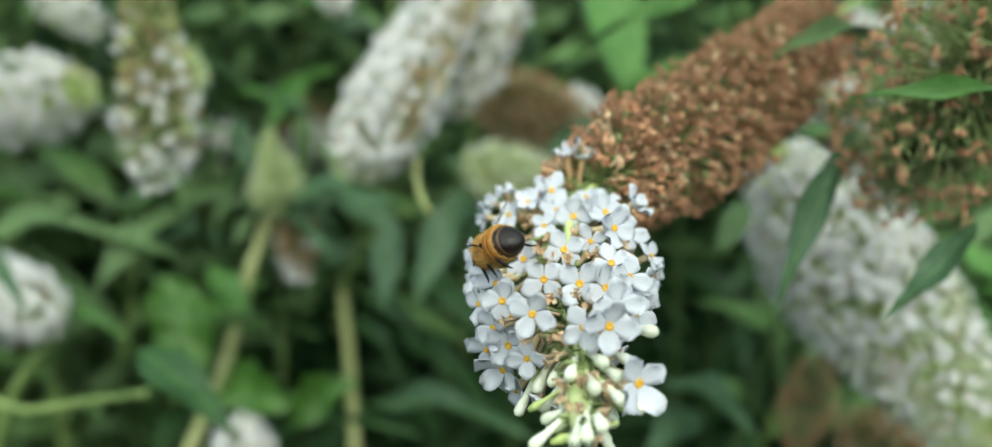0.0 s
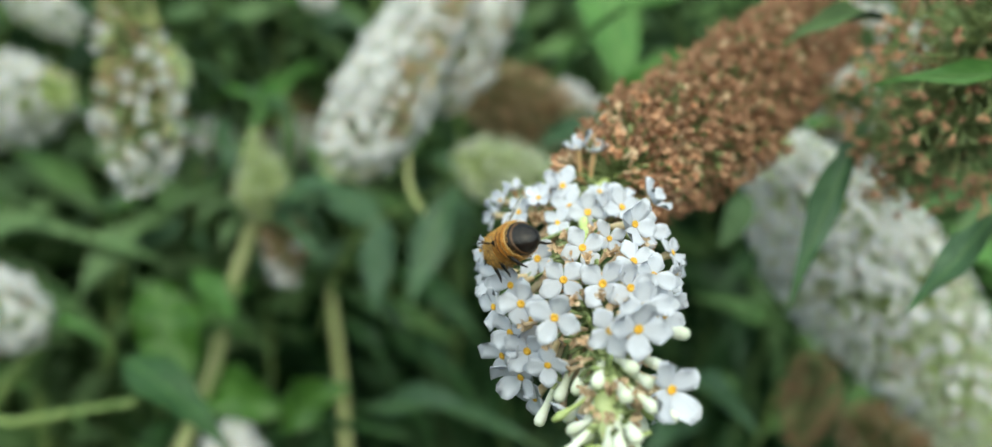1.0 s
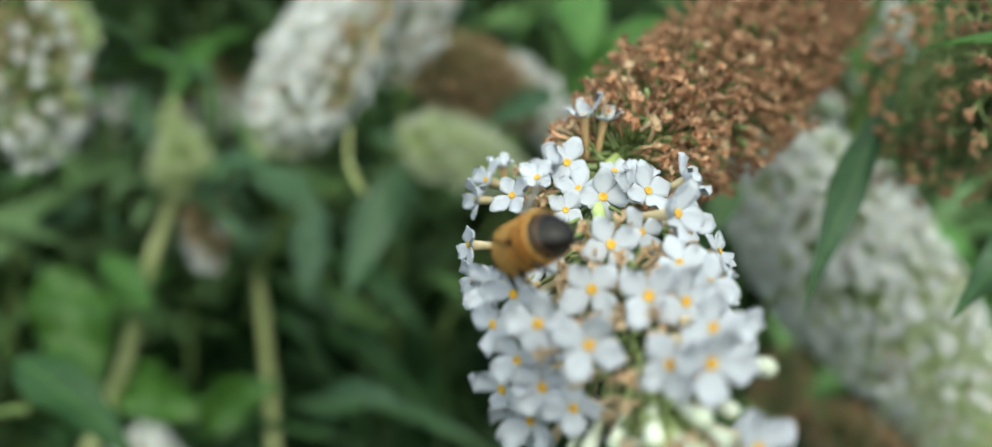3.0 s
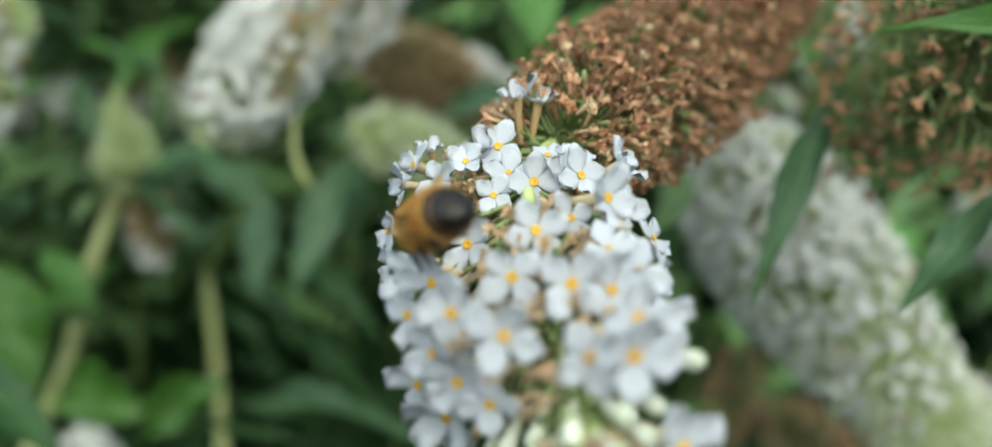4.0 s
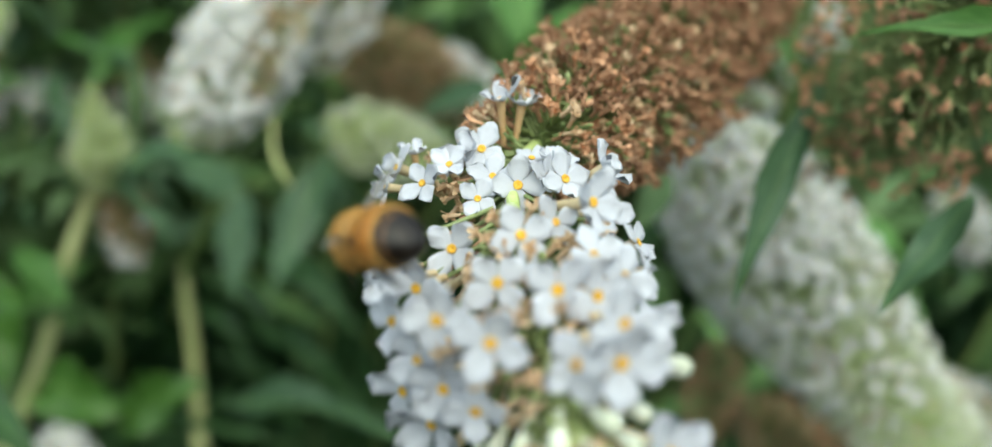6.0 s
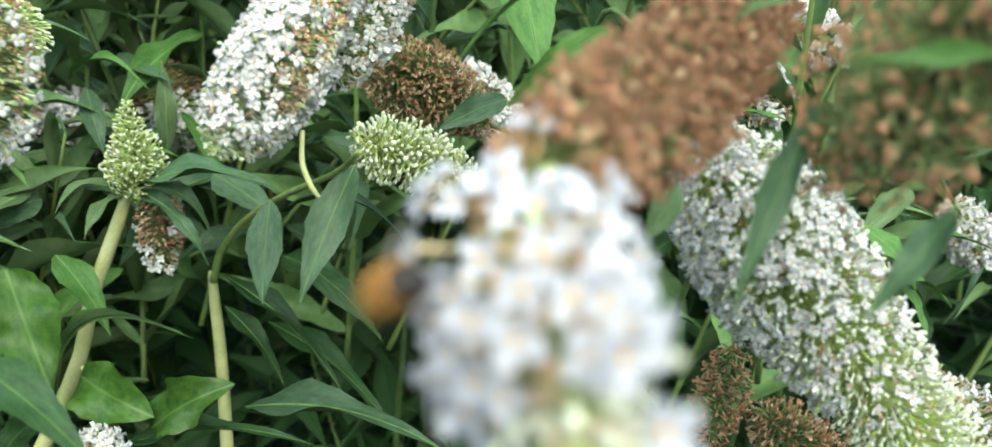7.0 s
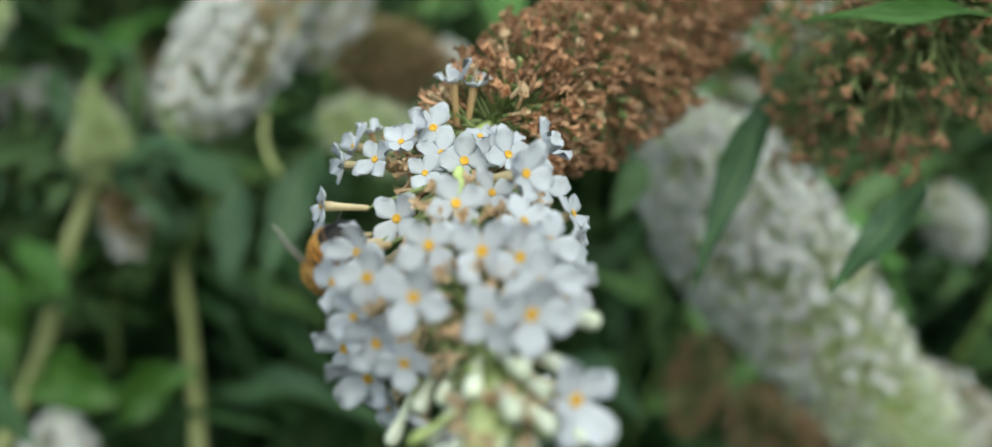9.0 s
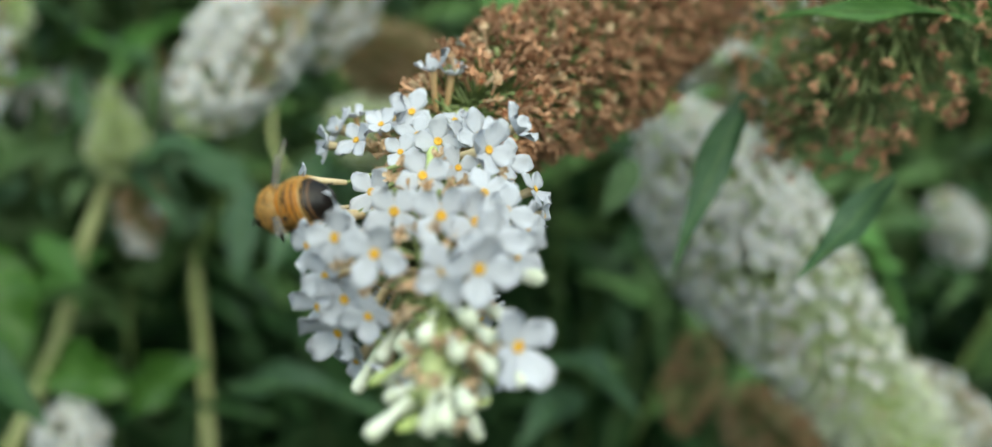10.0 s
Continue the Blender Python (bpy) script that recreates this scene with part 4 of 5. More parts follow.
leaf((0.0777, 0.6600, 1.2177), (0.0943, 0.6200, 1.1489), 0.03, (0.1, -0.9, 0.3), "fresh", 0, "broad fresh green leaf behind the flowers")
leaf((0.1040, 0.5000, 1.1822), (0.0524, 0.5000, 1.1432), 0.018, (0.3, -0.8, 0.5), "fresh", 1, "fresh green leaf behind withered flowers")
leaf((0.0814, 0.6800, 1.1306), (0.0307, 0.6600, 1.1096), 0.018, (0.2, -0.8, 0.5), "leaf", 1)
leaf((0.1212, 0.4400, 1.1171), (0.1048, 0.4300, 1.0929), 0.013, (-0.2, -0.9, 0.2), "pale", 0, "pale grey-green underside of a leaf")
leaf((0.3199, 0.6000, 1.0287), (0.3629, 0.5800, 1.0083), 0.011, (0.2, -0.4, 0.9), "fresh", 1, "bright yellow-green young leaf")
leaf((0.3392, 0.6000, 1.0197), (0.3418, 0.5700, 0.9906), 0.012, (0.3, -0.8, 0.5), "fresh", 0, "bright yellow-green young leaf")
leaf((0.1896, 0.5800, 1.1359), (0.2332, 0.5700, 1.1302), 0.010, (0.0, -0.5, 0.9), "fresh", 0)
# deep kind: the shade down here is put into the blade colour
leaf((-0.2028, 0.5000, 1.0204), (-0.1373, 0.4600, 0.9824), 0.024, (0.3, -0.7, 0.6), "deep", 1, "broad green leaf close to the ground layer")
leaf((-0.2573, 0.7000, 1.0083), (-0.2219, 0.6600, 0.9368), 0.046, (0.3, -0.9, 0.3), "leaf", 0, "broad green leaf beside the pale stem", BROAD)
leaf((-0.2371, 0.7400, 1.0073), (-0.1920, 0.7000, 0.9584), 0.024, (0.4, -0.7, 0.5), "fresh", 1, "pointed green leaf on the pale stem")
leaf((-0.2435, 0.7200, 0.8971), (-0.1290, 0.6600, 0.9701), 0.009, (0.1, -0.3, 0.9), "fresh", 4, "long thin arching green leaf")
leaf((-0.2138, 0.7000, 0.9291), (-0.1570, 0.6600, 0.9142), 0.040, (-0.3, -0.8, 0.5), "fresh", 0, "broad rounded green leaf low down", ROUND)
leaf((-0.1610, 0.6700, 0.9018), (-0.1012, 0.6500, 0.9410), 0.034, (0.2, -0.7, 0.6), "fresh", 1, "broad rounded green leaf low down", ROUND)
leaf((-0.1020, 0.7000, 0.9013), (0.0373, 0.6000, 0.9099), 0.028, (0.0, -0.5, 0.8), "leaf", 1, "large dull green leaf low in the shrub")
# low leaves of the deep kind, with shade painted into their green
leaf((-0.1972, 0.7200, 0.8626), (-0.0491, 0.6400, 0.8989), 0.022, (0.0, -0.5, 0.8), "deep", 1, "low green leaf coloured darker for shade")
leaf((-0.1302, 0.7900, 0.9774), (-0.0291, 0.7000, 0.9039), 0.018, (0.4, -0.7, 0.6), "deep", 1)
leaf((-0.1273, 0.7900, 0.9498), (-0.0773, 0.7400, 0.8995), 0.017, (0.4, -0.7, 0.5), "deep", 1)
leaf((-0.0800, 0.7000, 1.0559), (-0.0837, 0.6650, 0.9908), 0.024, (-0.2, -0.9, 0.2), "leaf", 0, "dull green leaf hanging down")
leaf((-0.0209, 0.6000, 1.0982), (-0.0518, 0.5650, 1.0243), 0.023, (-0.3, -0.9, 0.2), "leaf", 0, "blue-green lance-shaped leaf hanging down")
leaf((-0.1790, 0.7570, 1.0570), (-0.0713, 0.7000, 1.0613), 0.024, (0.1, -0.6, 0.8), "leaf", 1)
leaf((-0.1836, 0.7570, 1.0536), (-0.1243, 0.7300, 1.0200), 0.016, (0.3, -0.5, 0.8), "leaf", 4)
leaf((-0.1904, 0.7570, 1.0517), (-0.2325, 0.7300, 1.0390), 0.010, (-0.2, -0.4, 0.9), "pale", 4, "grey-green young leaf under green buds")
leaf((-0.1914, 0.7570, 1.0507), (-0.2109, 0.7200, 1.0230), 0.010, (-0.2, -0.4, 0.9), "pale", 1, "grey-green young leaf under green buds")
leaf((-0.1815, 0.7570, 1.0522), (-0.1269, 0.7200, 1.0037), 0.013, (0.3, -0.7, 0.7), "leaf", 2)
leaf((-0.2297, 0.8200, 1.1204), (-0.2111, 0.7900, 1.0704), 0.017, (0.1, -0.9, 0.3), "leaf", 1)
leaf((-0.2492, 0.8400, 1.1258), (-0.1759, 0.8000, 1.1182), 0.012, (0.1, -0.5, 0.8), "fresh", 4)
leaf((-0.2812, 0.8000, 1.1399), (-0.2097, 0.7800, 1.1563), 0.012, (0.1, -0.5, 0.8), "leaf", 4)
leaf((-0.2625, 0.8000, 1.0362), (-0.3115, 0.7800, 1.0159), 0.03, (0.1, -0.8, 0.6), "leaf", 1)
leaf((-0.1579, 0.8000, 1.0516), (-0.2097, 0.8000, 0.9796), 0.02, (0.0, -0.8, 0.6), "leaf", 0)
leaf((-0.1304, 0.7800, 1.0603), (-0.0808, 0.7500, 1.0320), 0.03, (0.2, -0.7, 0.6), "leaf", 0)
leaf((-0.0688, 0.7200, 1.0481), (0.0157, 0.6800, 1.0273), 0.010, (0.0, -0.6, 0.8), "leaf", 4)
leaf((-0.0795, 0.7800, 0.9944), (-0.0013, 0.7000, 0.9479), 0.026, (0.2, -0.8, 0.5), "deep", 2)

leaf((-0.3140, 0.5500, 1.0746), (-0.2795, 0.5300, 1.0306), 0.010, (0.4, -0.8, 0.4), "leaf", 1)
leaf((-0.4740, 0.8000, 1.0147), (-0.2527, 0.7400, 1.0098), 0.030, (0.0, -0.6, 0.8), "pale", 1)
leaf((-0.3236, 0.6400, 0.9786), (-0.2460, 0.6000, 0.9834), 0.014, (0.0, -0.4, 0.9), "fresh", 4, "short arching leaf on a pale stem")
leaf((-0.2698, 0.8000, 1.0433), (-0.3247, 0.7200, 0.9859), 0.030, (-0.3, -0.7, 0.6), "pale", 1)
leaf((-0.3818, 0.8500, 1.0930), (-0.2531, 0.8000, 1.0432), 0.032, (0.2, -0.7, 0.6), "pale", 2)
leaf((-0.4860, 0.8500, 1.0516), (-0.3601, 0.8000, 1.0319), 0.032, (0.1, -0.6, 0.8), "pale", 1)
leaf((-0.4209, 0.8200, 1.0797), (-0.3229, 0.7800, 1.0472), 0.030, (0.1, -0.7, 0.7), "pale", 1, "soft grey-green leaf deep in the shrub")
leaf((-0.2677, 0.8400, 1.0054), (-0.3337, 0.7800, 0.9853), 0.026, (0.0, -0.6, 0.8), "pale", 2, "soft grey-green leaf deep in the shrub")
leaf((-0.4755, 0.8400, 0.9933), (-0.3762, 0.8000, 0.9798), 0.030, (0.1, -0.6, 0.8), "pale", 1, "soft grey-green leaf deep in the shrub")
leaf((-0.2283, 0.9000, 1.0236), (-0.1363, 0.8600, 0.9695), 0.026, (0.2, -0.6, 0.8), "leaf", 1)
leaf((-0.0941, 0.8000, 0.9322), (0.0081, 0.7000, 0.8740), 0.022, (0.3, -0.7, 0.6), "deep", 1)
leaf((0.1157, 0.6000, 0.9626), (0.1592, 0.5200, 0.9536), 0.03, (0.2, -0.6, 0.8), "leaf", 1, "green leaf in the shade under the flowers")
leaf((0.1431, 0.6200, 0.9306), (0.0937, 0.5600, 0.9168), 0.026, (0.0, -0.6, 0.8), "leaf", 2, "green leaf in the shade under the flowers")
leaf((0.1907, 0.3000, 1.1670), (0.1561, 0.2900, 1.1852), 0.006, (0.0, -0.7, 0.6), "fresh", 1, "young pale green leaf at a shoot tip")
leaf((0.1907, 0.3000, 1.1670), (0.1663, 0.2900, 1.1906), 0.006, (0.3, -0.7, 0.6), "fresh", 0, "young pale green leaf at a shoot tip")
leaf((0.1917, 0.3000, 1.1670), (0.1656, 0.2800, 1.1871), 0.006, (0.0, -0.9, 0.3), "fresh", 0, "young pale green leaf at a shoot tip")
leaf((0.3116, 0.6200, 1.0561), (0.3498, 0.6000, 1.0079), 0.022, (0.2, -0.6, 0.8), "fresh", 1, "light green young leaf past the flowers")
leaf((0.3196, 0.6600, 1.0277), (0.3473, 0.6200, 0.9688), 0.020, (0.3, -0.7, 0.6), "fresh", 2, "light green young leaf past the flowers")
leaf((0.3753, 0.6600, 1.0704), (0.3090, 0.6200, 1.0381), 0.018, (-0.1, -0.6, 0.8), "pale", 1, "pale green leaf past the flowers")
stem("pale stalk of a broad leaf", [(-0.32, 0.6, 0.0), (-0.33, 0.58, 0.6), (-0.3590, 0.5400, 0.9487), (-0.2777, 0.5250, 0.9729), (-0.2017, 0.5050, 0.9925)], [0.006, 0.005, 0.003, 0.0026, 0.002], M_TWIG)
stem("short thick pale shrub stem", [(-0.3187, 0.6400, 0.9820), (-0.3369, 0.6400, 0.9617), (-0.3560, 0.6400, 0.9346), (-0.3754, 0.6400, 0.8868)], [0.0035, 0.0042, 0.0046, 0.005], M_TWIG)


soft = random.Random(12)
for i in range(26):
    b = Vector((soft.uniform(-0.42, -0.05), soft.uniform(0.80, 0.92), soft.uniform(0.95, 1.10)))
    way = Vector((soft.uniform(-1, 1), soft.uniform(-0.5, 0.1), soft.uniform(-0.5, 0.35))).normalized()
    leaf(b, b + way * soft.uniform(0.07, 0.12), soft.uniform(0.010, 0.018), (soft.uniform(-0.3, 0.3), -0.6, 0.8), soft.choice(("pale", "pale", "fresh", "leaf")), soft.choice((1, 2, 4)), "narrow soft green leaf among the stems")


# ---- leafy shoots that fill the shrub ----
def shoot(seed, n=12, length=0.42, kinds=("leaf", "fresh"), label="leafy green butterfly-bush shoot"):
    """A leafy shoot along +z: a thin stem with leaves in opposite pairs."""
    r = random.Random(seed)
    top = thing("leafy_shoot", label, "shoot", "leafy shoots of the shrub")
    pts = [(0, 0, 0), (r.uniform(-0.02, 0.02), r.uniform(-0.02, 0.02), length * 0.5), (r.uniform(-0.05, 0.05), r.uniform(-0.05, 0.05), length)]
    stalk(top, pts, [0.0028, 0.0022, 0.0012], M_SHOOT, "cane", k=6)
    c = spline(pts, 40)
    for i in range(n):
        k = 4 + int(35 * (i // 2) / (n / 2))
        p = Vector(c[k])
        a = (i % 2) * math.pi + (i // 2) * 1.57 + r.uniform(-0.4, 0.4)
        u = k / 40
        ln = r.uniform(0.10, 0.17) * (1.1 - 0.45 * u)
        y = Vector((math.cos(a), math.sin(a), r.uniform(-0.5, 0.75))).normalized()
        z = Vector((0, 0, 1)) - y * y.z + Vector((r.uniform(-0.4, 0.4), r.uniform(-0.4, 0.4), 0))
        z = (z - y * z.dot(y)).normalized()
        x = y.cross(z)
        m = Matrix((x * ln * r.uniform(0.13, 0.22), y * ln, z * ln * 0.9)).transposed().to_4x4()
        m.translation = p
        piece("leaf", r.choice(LEAVES[kinds[0]] if r.random() < 0.8 else LEAVES[kinds[1]]), top, m)
    return top


SHOOTS = [shoot(s, n) for s, n in ((31, 14), (32, 16), (33, 14), (34, 16))]
# low shoots take the darkened blade, so interior shade is in the colour
LOW = [shoot(s, n, 0.42, ("deep", "leaf"), "low shoot with green leaves coloured darker for shade") for s, n in ((35, 12), (36, 14))]
grow = random.Random(5)
for i, s in enumerate(SHOOTS):
    s.matrix_basis = pose(-0.5 + 0.3 * i, 1.35, 0.55, grow.uniform(-20, 20), grow.uniform(-20, 20), grow.uniform(0, 360))
for i, s in enumerate(LOW):
    s.matrix_basis = pose(-0.3 + 0.5 * i, 1.2, 0.42, grow.uniform(-20, 20), grow.uniform(-20, 20), grow.uniform(0, 360))
for i in range(82):
    y = 0.88 + 0.6 * grow.random() ** 1.3
    half = 0.62 * y + 0.15
    x = grow.uniform(-half, half) + 0.12 * y
    # shoots set low get the shade-coloured leaves, higher ones the plain leaf
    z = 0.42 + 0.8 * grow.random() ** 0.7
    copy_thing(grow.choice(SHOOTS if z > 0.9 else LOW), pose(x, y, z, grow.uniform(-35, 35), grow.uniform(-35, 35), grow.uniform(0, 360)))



def skylit_shoot(seed):
    """A young shoot of long light leaves that reach up and arch over; sky light on the shrub's back is put into their
    colour.
    """
    r = random.Random(seed)
    top = thing("leafy_shoot", "upright shoot with long light green leaves, brightened as if skylit", "shoot", "leafy shoots of the shrub")
    pts = [(0, 0, 0), (r.uniform(-0.02, 0.02), r.uniform(-0.02, 0.02), 0.22), (r.uniform(-0.05, 0.05), r.uniform(-0.05, 0.05), 0.44)]
    stalk(top, pts, [0.0028, 0.0022, 0.0012], M_TWIG, "cane", k=6)
    c = spline(pts, 40)
    items = []
    for i in range(16):
        k = 3 + int(36 * (i // 2) / 8)
        a = (i % 2) * math.pi + (i // 2) * 1.57 + r.uniform(-0.5, 0.5)
        ln = r.uniform(0.10, 0.18) * (1.1 - 0.4 * k / 40)
        y = Vector((math.cos(a), math.sin(a), r.uniform(0.1, 1.3))).normalized()
        z = Vector((0, -0.3, 1)) + Vector((r.uniform(-0.4, 0.4), r.uniform(-0.4, 0.4), 0))
        z = (z - y * z.dot(y)).normalized()
        m = Matrix((y.cross(z) * ln * r.uniform(0.10, 0.17), y * ln, z * ln * 0.9)).transposed().to_4x4()
        m.translation = Vector(c[k])
        items.append((r.choice(LEAVES["light"]), m))
    joined("leaf_mass", items, top)
    return top


BACK = [skylit_shoot(s) for s in (61, 62, 63, 64, 65)]
for i, s in enumerate(BACK):
    s.matrix_basis = pose(-0.55 + 0.3 * i, 1.05, 0.86, grow.uniform(-15, 15), grow.uniform(-15, 15), grow.uniform(0, 360))
for i in range(84):
    y = 0.88 + 0.45 * grow.random()
    half = 0.62 * y + 0.15
    copy_thing(grow.choice(BACK), pose(grow.uniform(-half, half) + 0.12 * y, y, 0.72 + 0.22 * y * grow.uniform(0.6, 1.1), grow.uniform(-25, 25), grow.uniform(-25, 25), grow.uniform(0, 360)))

# more brightly coloured shoots, to lift the dim spots at the sides
for x, y, z in ((0.52, 0.80, 0.80), (0.35, 0.78, 0.86), (0.24, 0.80, 0.80), (0.30, 0.72, 0.90), (-0.30, 0.88, 0.78), (-0.42, 0.86, 0.70), (-0.22, 0.90, 0.84), (-0.36, 0.84, 0.88)):
    copy_thing(grow.choice(BACK), pose(x, y, z, grow.uniform(-20, 20), grow.uniform(-20, 20), grow.uniform(0, 360)))
for i in range(16):
    y = grow.uniform(0.84, 1.05)
    copy_thing(grow.choice(BACK), pose(grow.uniform(-0.8, -0.36), y, grow.uniform(0.58, 0.74), grow.uniform(-25, 25), grow.uniform(-25, 25), grow.uniform(0, 360)))


def far_leaves():
    """The dense back of the shrub, plus unseen foliage added below the view and all round to block low light."""
    r = random.Random(77)
    vs, fs = [], []

    def one(c, big):
        d = Vector((r.uniform(-1, 1), r.uniform(-1, 0.4), r.uniform(-1, 0.6))).normalized()
        s = d.cross(Vector((r.uniform(-0.4, 0.4), -0.5, 1))).normalized()
        up = s.cross(d)
        ln, w = r.uniform(0.09, 0.16) * big, r.uniform(0.012, 0.022) * big
        k = len(vs)
        vs.extend([c, c + d * ln * 0.4 + s * w + up * 0.006, c + d * ln * 0.45 - up * 0.004, c + d * ln * 0.4 - s * w + up * 0.006, c + d * ln])
        fs.extend([(k, k + 1, k + 2), (k, k + 2, k + 3), (k + 1, k + 4, k + 2), (k + 2, k + 4, k + 3)])

    for i in range(24000):
        x = r.uniform(-2.6, 3.0)
        one(Vector((x, 1.12 + 0.12 * max(0.0, abs(x - 0.2) - 0.9) ** 2 + 2.0 * r.random() ** 1.8, r.uniform(0.0, 2.6 - 0.12 * x * x) if r.random() < 0.5 else r.uniform(0.0, 1.3))), 1)
    for i in range(5000):
        # added foot, out of view: a rounded, uneven mound that cuts low front light
        y = r.uniform(-0.1, 1.2)
        w = (0.7 + 0.9 * math.sqrt(max(0.0, y + 0.1))) * r.uniform(0.7, 1.1)
        one(Vector((0.15 + r.uniform(-w, w), y, r.uniform(0.05, 0.72 if y > 0.3 else 0.8) * r.uniform(0.8, 1.0))), 1)
    # unseen ring of hedge leaves, added to hide the sky near the horizon
    for i in range(16000):
        a = r.uniform(0, 2 * math.pi)
        q = r.uniform(3.2, 3.9)
        one(Vector((q * math.cos(a), q * math.sin(a), r.uniform(0, 1.8))), 2.2)
    me = bpy.data.meshes.new("far_foliage")
    me.from_pydata(vs, [], fs)
    me.materials.append(M_FAR)
    tagged(new("far_foliage", me), "dense dark green foliage behind the shrub, with unseen foliage blocking low light", "foliage", kind="stuff")


M_FAR = material("far_leaf", (0.028, 0.080, 0.024), (0.072, 0.158, 0.052), 0.6, 3.0, 20.0, 0.1, 0.0, 0.2)
far_leaves()


# ---- the bee ----
def ellipsoid(bm, c, r, nu=12, nv=8, mat=0, lump=0.0):
    c = Vector(c)
    rows = []
    for i in range(1, nv):
        a = math.pi * i / nv
        rows.append([bm.verts.new(c + Vector((r[0] * math.sin(a) * math.cos(2 * math.pi * j / nu), r[1] * math.cos(a), r[2] * math.sin(a) * math.sin(2 * math.pi * j / nu))) * (1 + lump * noise.noise(Vector((i * 0.7, j * 0.7, 0))))) for j in range(nu)])
    for a, b in zip(rows, rows[1:]):
        bridge(bm, a, b, mat)
    p, q = bm.verts.new(c + Vector((0, r[1], 0))), bm.verts.new(c - Vector((0, r[1], 0)))
    for j in range(nu):
        bm.faces.new((p, rows[0][(j + 1) % nu], rows[0][j])).material_index = mat
        bm.faces.new((q, rows[-1][j], rows[-1][(j + 1) % nu])).material_index = mat


def bee():
    """Head towards +y, tail towards -y, back up +z; about 15 mm long."""
    mm = 0.00115
    top = thing("bee", "amber and black striped bee with golden hairy thorax", "bee")
    bm = bmesh.new()
    ellipsoid(bm, (0, 3.0 * mm, 0), (3.6 * mm, 2.9 * mm, 3.4 * mm), 16, 12, 0, 0.1)
    thorax = part("thorax", bm, M_THORAX, top)
    bm = bmesh.new()
    ellipsoid(bm, (0, 6.1 * mm, -0.4 * mm), (1.9 * mm, 1.1 * mm, 1.6 * mm), 14, 10)
    head = part("head", bm, M_THORAX, top)
    for s in (-1, 1):
        bm = bmesh.new()
        ellipsoid(bm, (s * 1.35 * mm, 6.3 * mm, -0.2 * mm), (0.75 * mm, 0.85 * mm, 1.3 * mm), 12, 8)
        part("eye", bm, M_BLACK, head, "dark glossy eye")
        bm = bmesh.new()
        rod(bm, [Vector((s * 0.4, 7.0, 0.2)) * mm, Vector((s * 0.8, 7.5, 0.3)) * mm, Vector((s * 1.2, 8.2, -0.6)) * mm], [0.13 * mm, 0.12 * mm, 0.15 * mm], 5)
        part("antenna", bm, M_BLACK, head)
    # the plates of the abdomen overlap like tiles, each a little narrower than the one before
    prof = [(1.6, 3.4), (0.8, 3.7), (-0.4, 3.95), (-1.7, 3.95), (-3.0, 3.65), (-4.2, 3.1), (-5.3, 2.3), (-6.0, 1.4), (-6.4, 0.4)]
    def width(y):
        return float(np.interp(-y, [-a for a, _ in prof], [b for _, b in prof]))
    cuts = [1.6, 0.6, -0.5, -1.6, -2.6, -3.9, -6.4]
    looks = [(M_AMBER, M_THORAX, 0.85), (M_SADDLE, M_DARKBAND, 0.75), (M_AMBER, M_DARKBAND, 0.85), (M_AMBER, M_CREAM, 0.85), (M_BLACK, M_DARKBAND, 0.85), (M_BLACK, M_BLACK, 0.9)]
    for a, b, (body, edge, rim) in zip(cuts, cuts[1:], looks):
        bm = bmesh.new()
        last = None
        for i in range(9):
            u = i / 8
            y = a + 0.15 + (b - a - 0.15) * u
            w = width(y) * (1.0 + 0.035 * u)
            r = [bm.verts.new((w * mm * math.cos(2 * math.pi * j / 20), y * mm, w * 0.9 * mm * math.sin(2 * math.pi * j / 20) - 0.03 * mm * (y - 1) ** 2)) for j in range(20)]
            if last:
                bridge(bm, last, r, 1 if u > rim else 0)
            last = r
        bm.faces.new(last).material_index = 1
        part("abdomen_plate", bm, [body, edge], top, "glossy black tail plate" if body is M_BLACK and b < -5 else "")
    r = random.Random(4)
    bm = bmesh.new()
    for i in range(5600):
        d = Vector((r.gauss(0, 1), r.gauss(0, 1), r.gauss(0, 1))).normalized()
        if i < 2600:
            p = Vector((0, 3.0, 0)) + Vector((d.x * 3.55, d.y * 2.85, d.z * 3.35))
            ln = r.uniform(0.5, 1.1)
        elif i < 2800:
            p = Vector((0, 6.1, -0.4)) + Vector((d.x * 1.6, d.y * 1.05, d.z * 1.55))
            ln = r.uniform(0.3, 0.6)
        else:
            y = 0.9 - 4.0 * r.random() ** 1.4
            a = r.uniform(0, 6.28)
            d = Vector((math.cos(a), -0.9, math.sin(a))).normalized()
            p = Vector((width(y) * math.cos(a), y, width(y) * 0.9 * math.sin(a) - 0.03 * (y - 1) ** 2))
            ln = r.uniform(0.35, 0.85)
        d = (d + Vector((r.uniform(-1, 1), r.uniform(-1, 0.2), r.uniform(-1, 1))) * 0.4).normalized()
        x, y2 = across(d)
        q = [bm.verts.new((p + x * 0.045) * mm), bm.verts.new((p - x * 0.03 + y2 * 0.04) * mm), bm.verts.new((p - x * 0.03 - y2 * 0.04) * mm)]
        t = bm.verts.new((p + d * ln) * mm)
        for i2 in range(3):
            bm.faces.new((q[i2], q[(i2 + 1) % 3], t))
    tagged(part("hair", bm, M_FUZZ, top, "short golden hair"), kind="stuff")
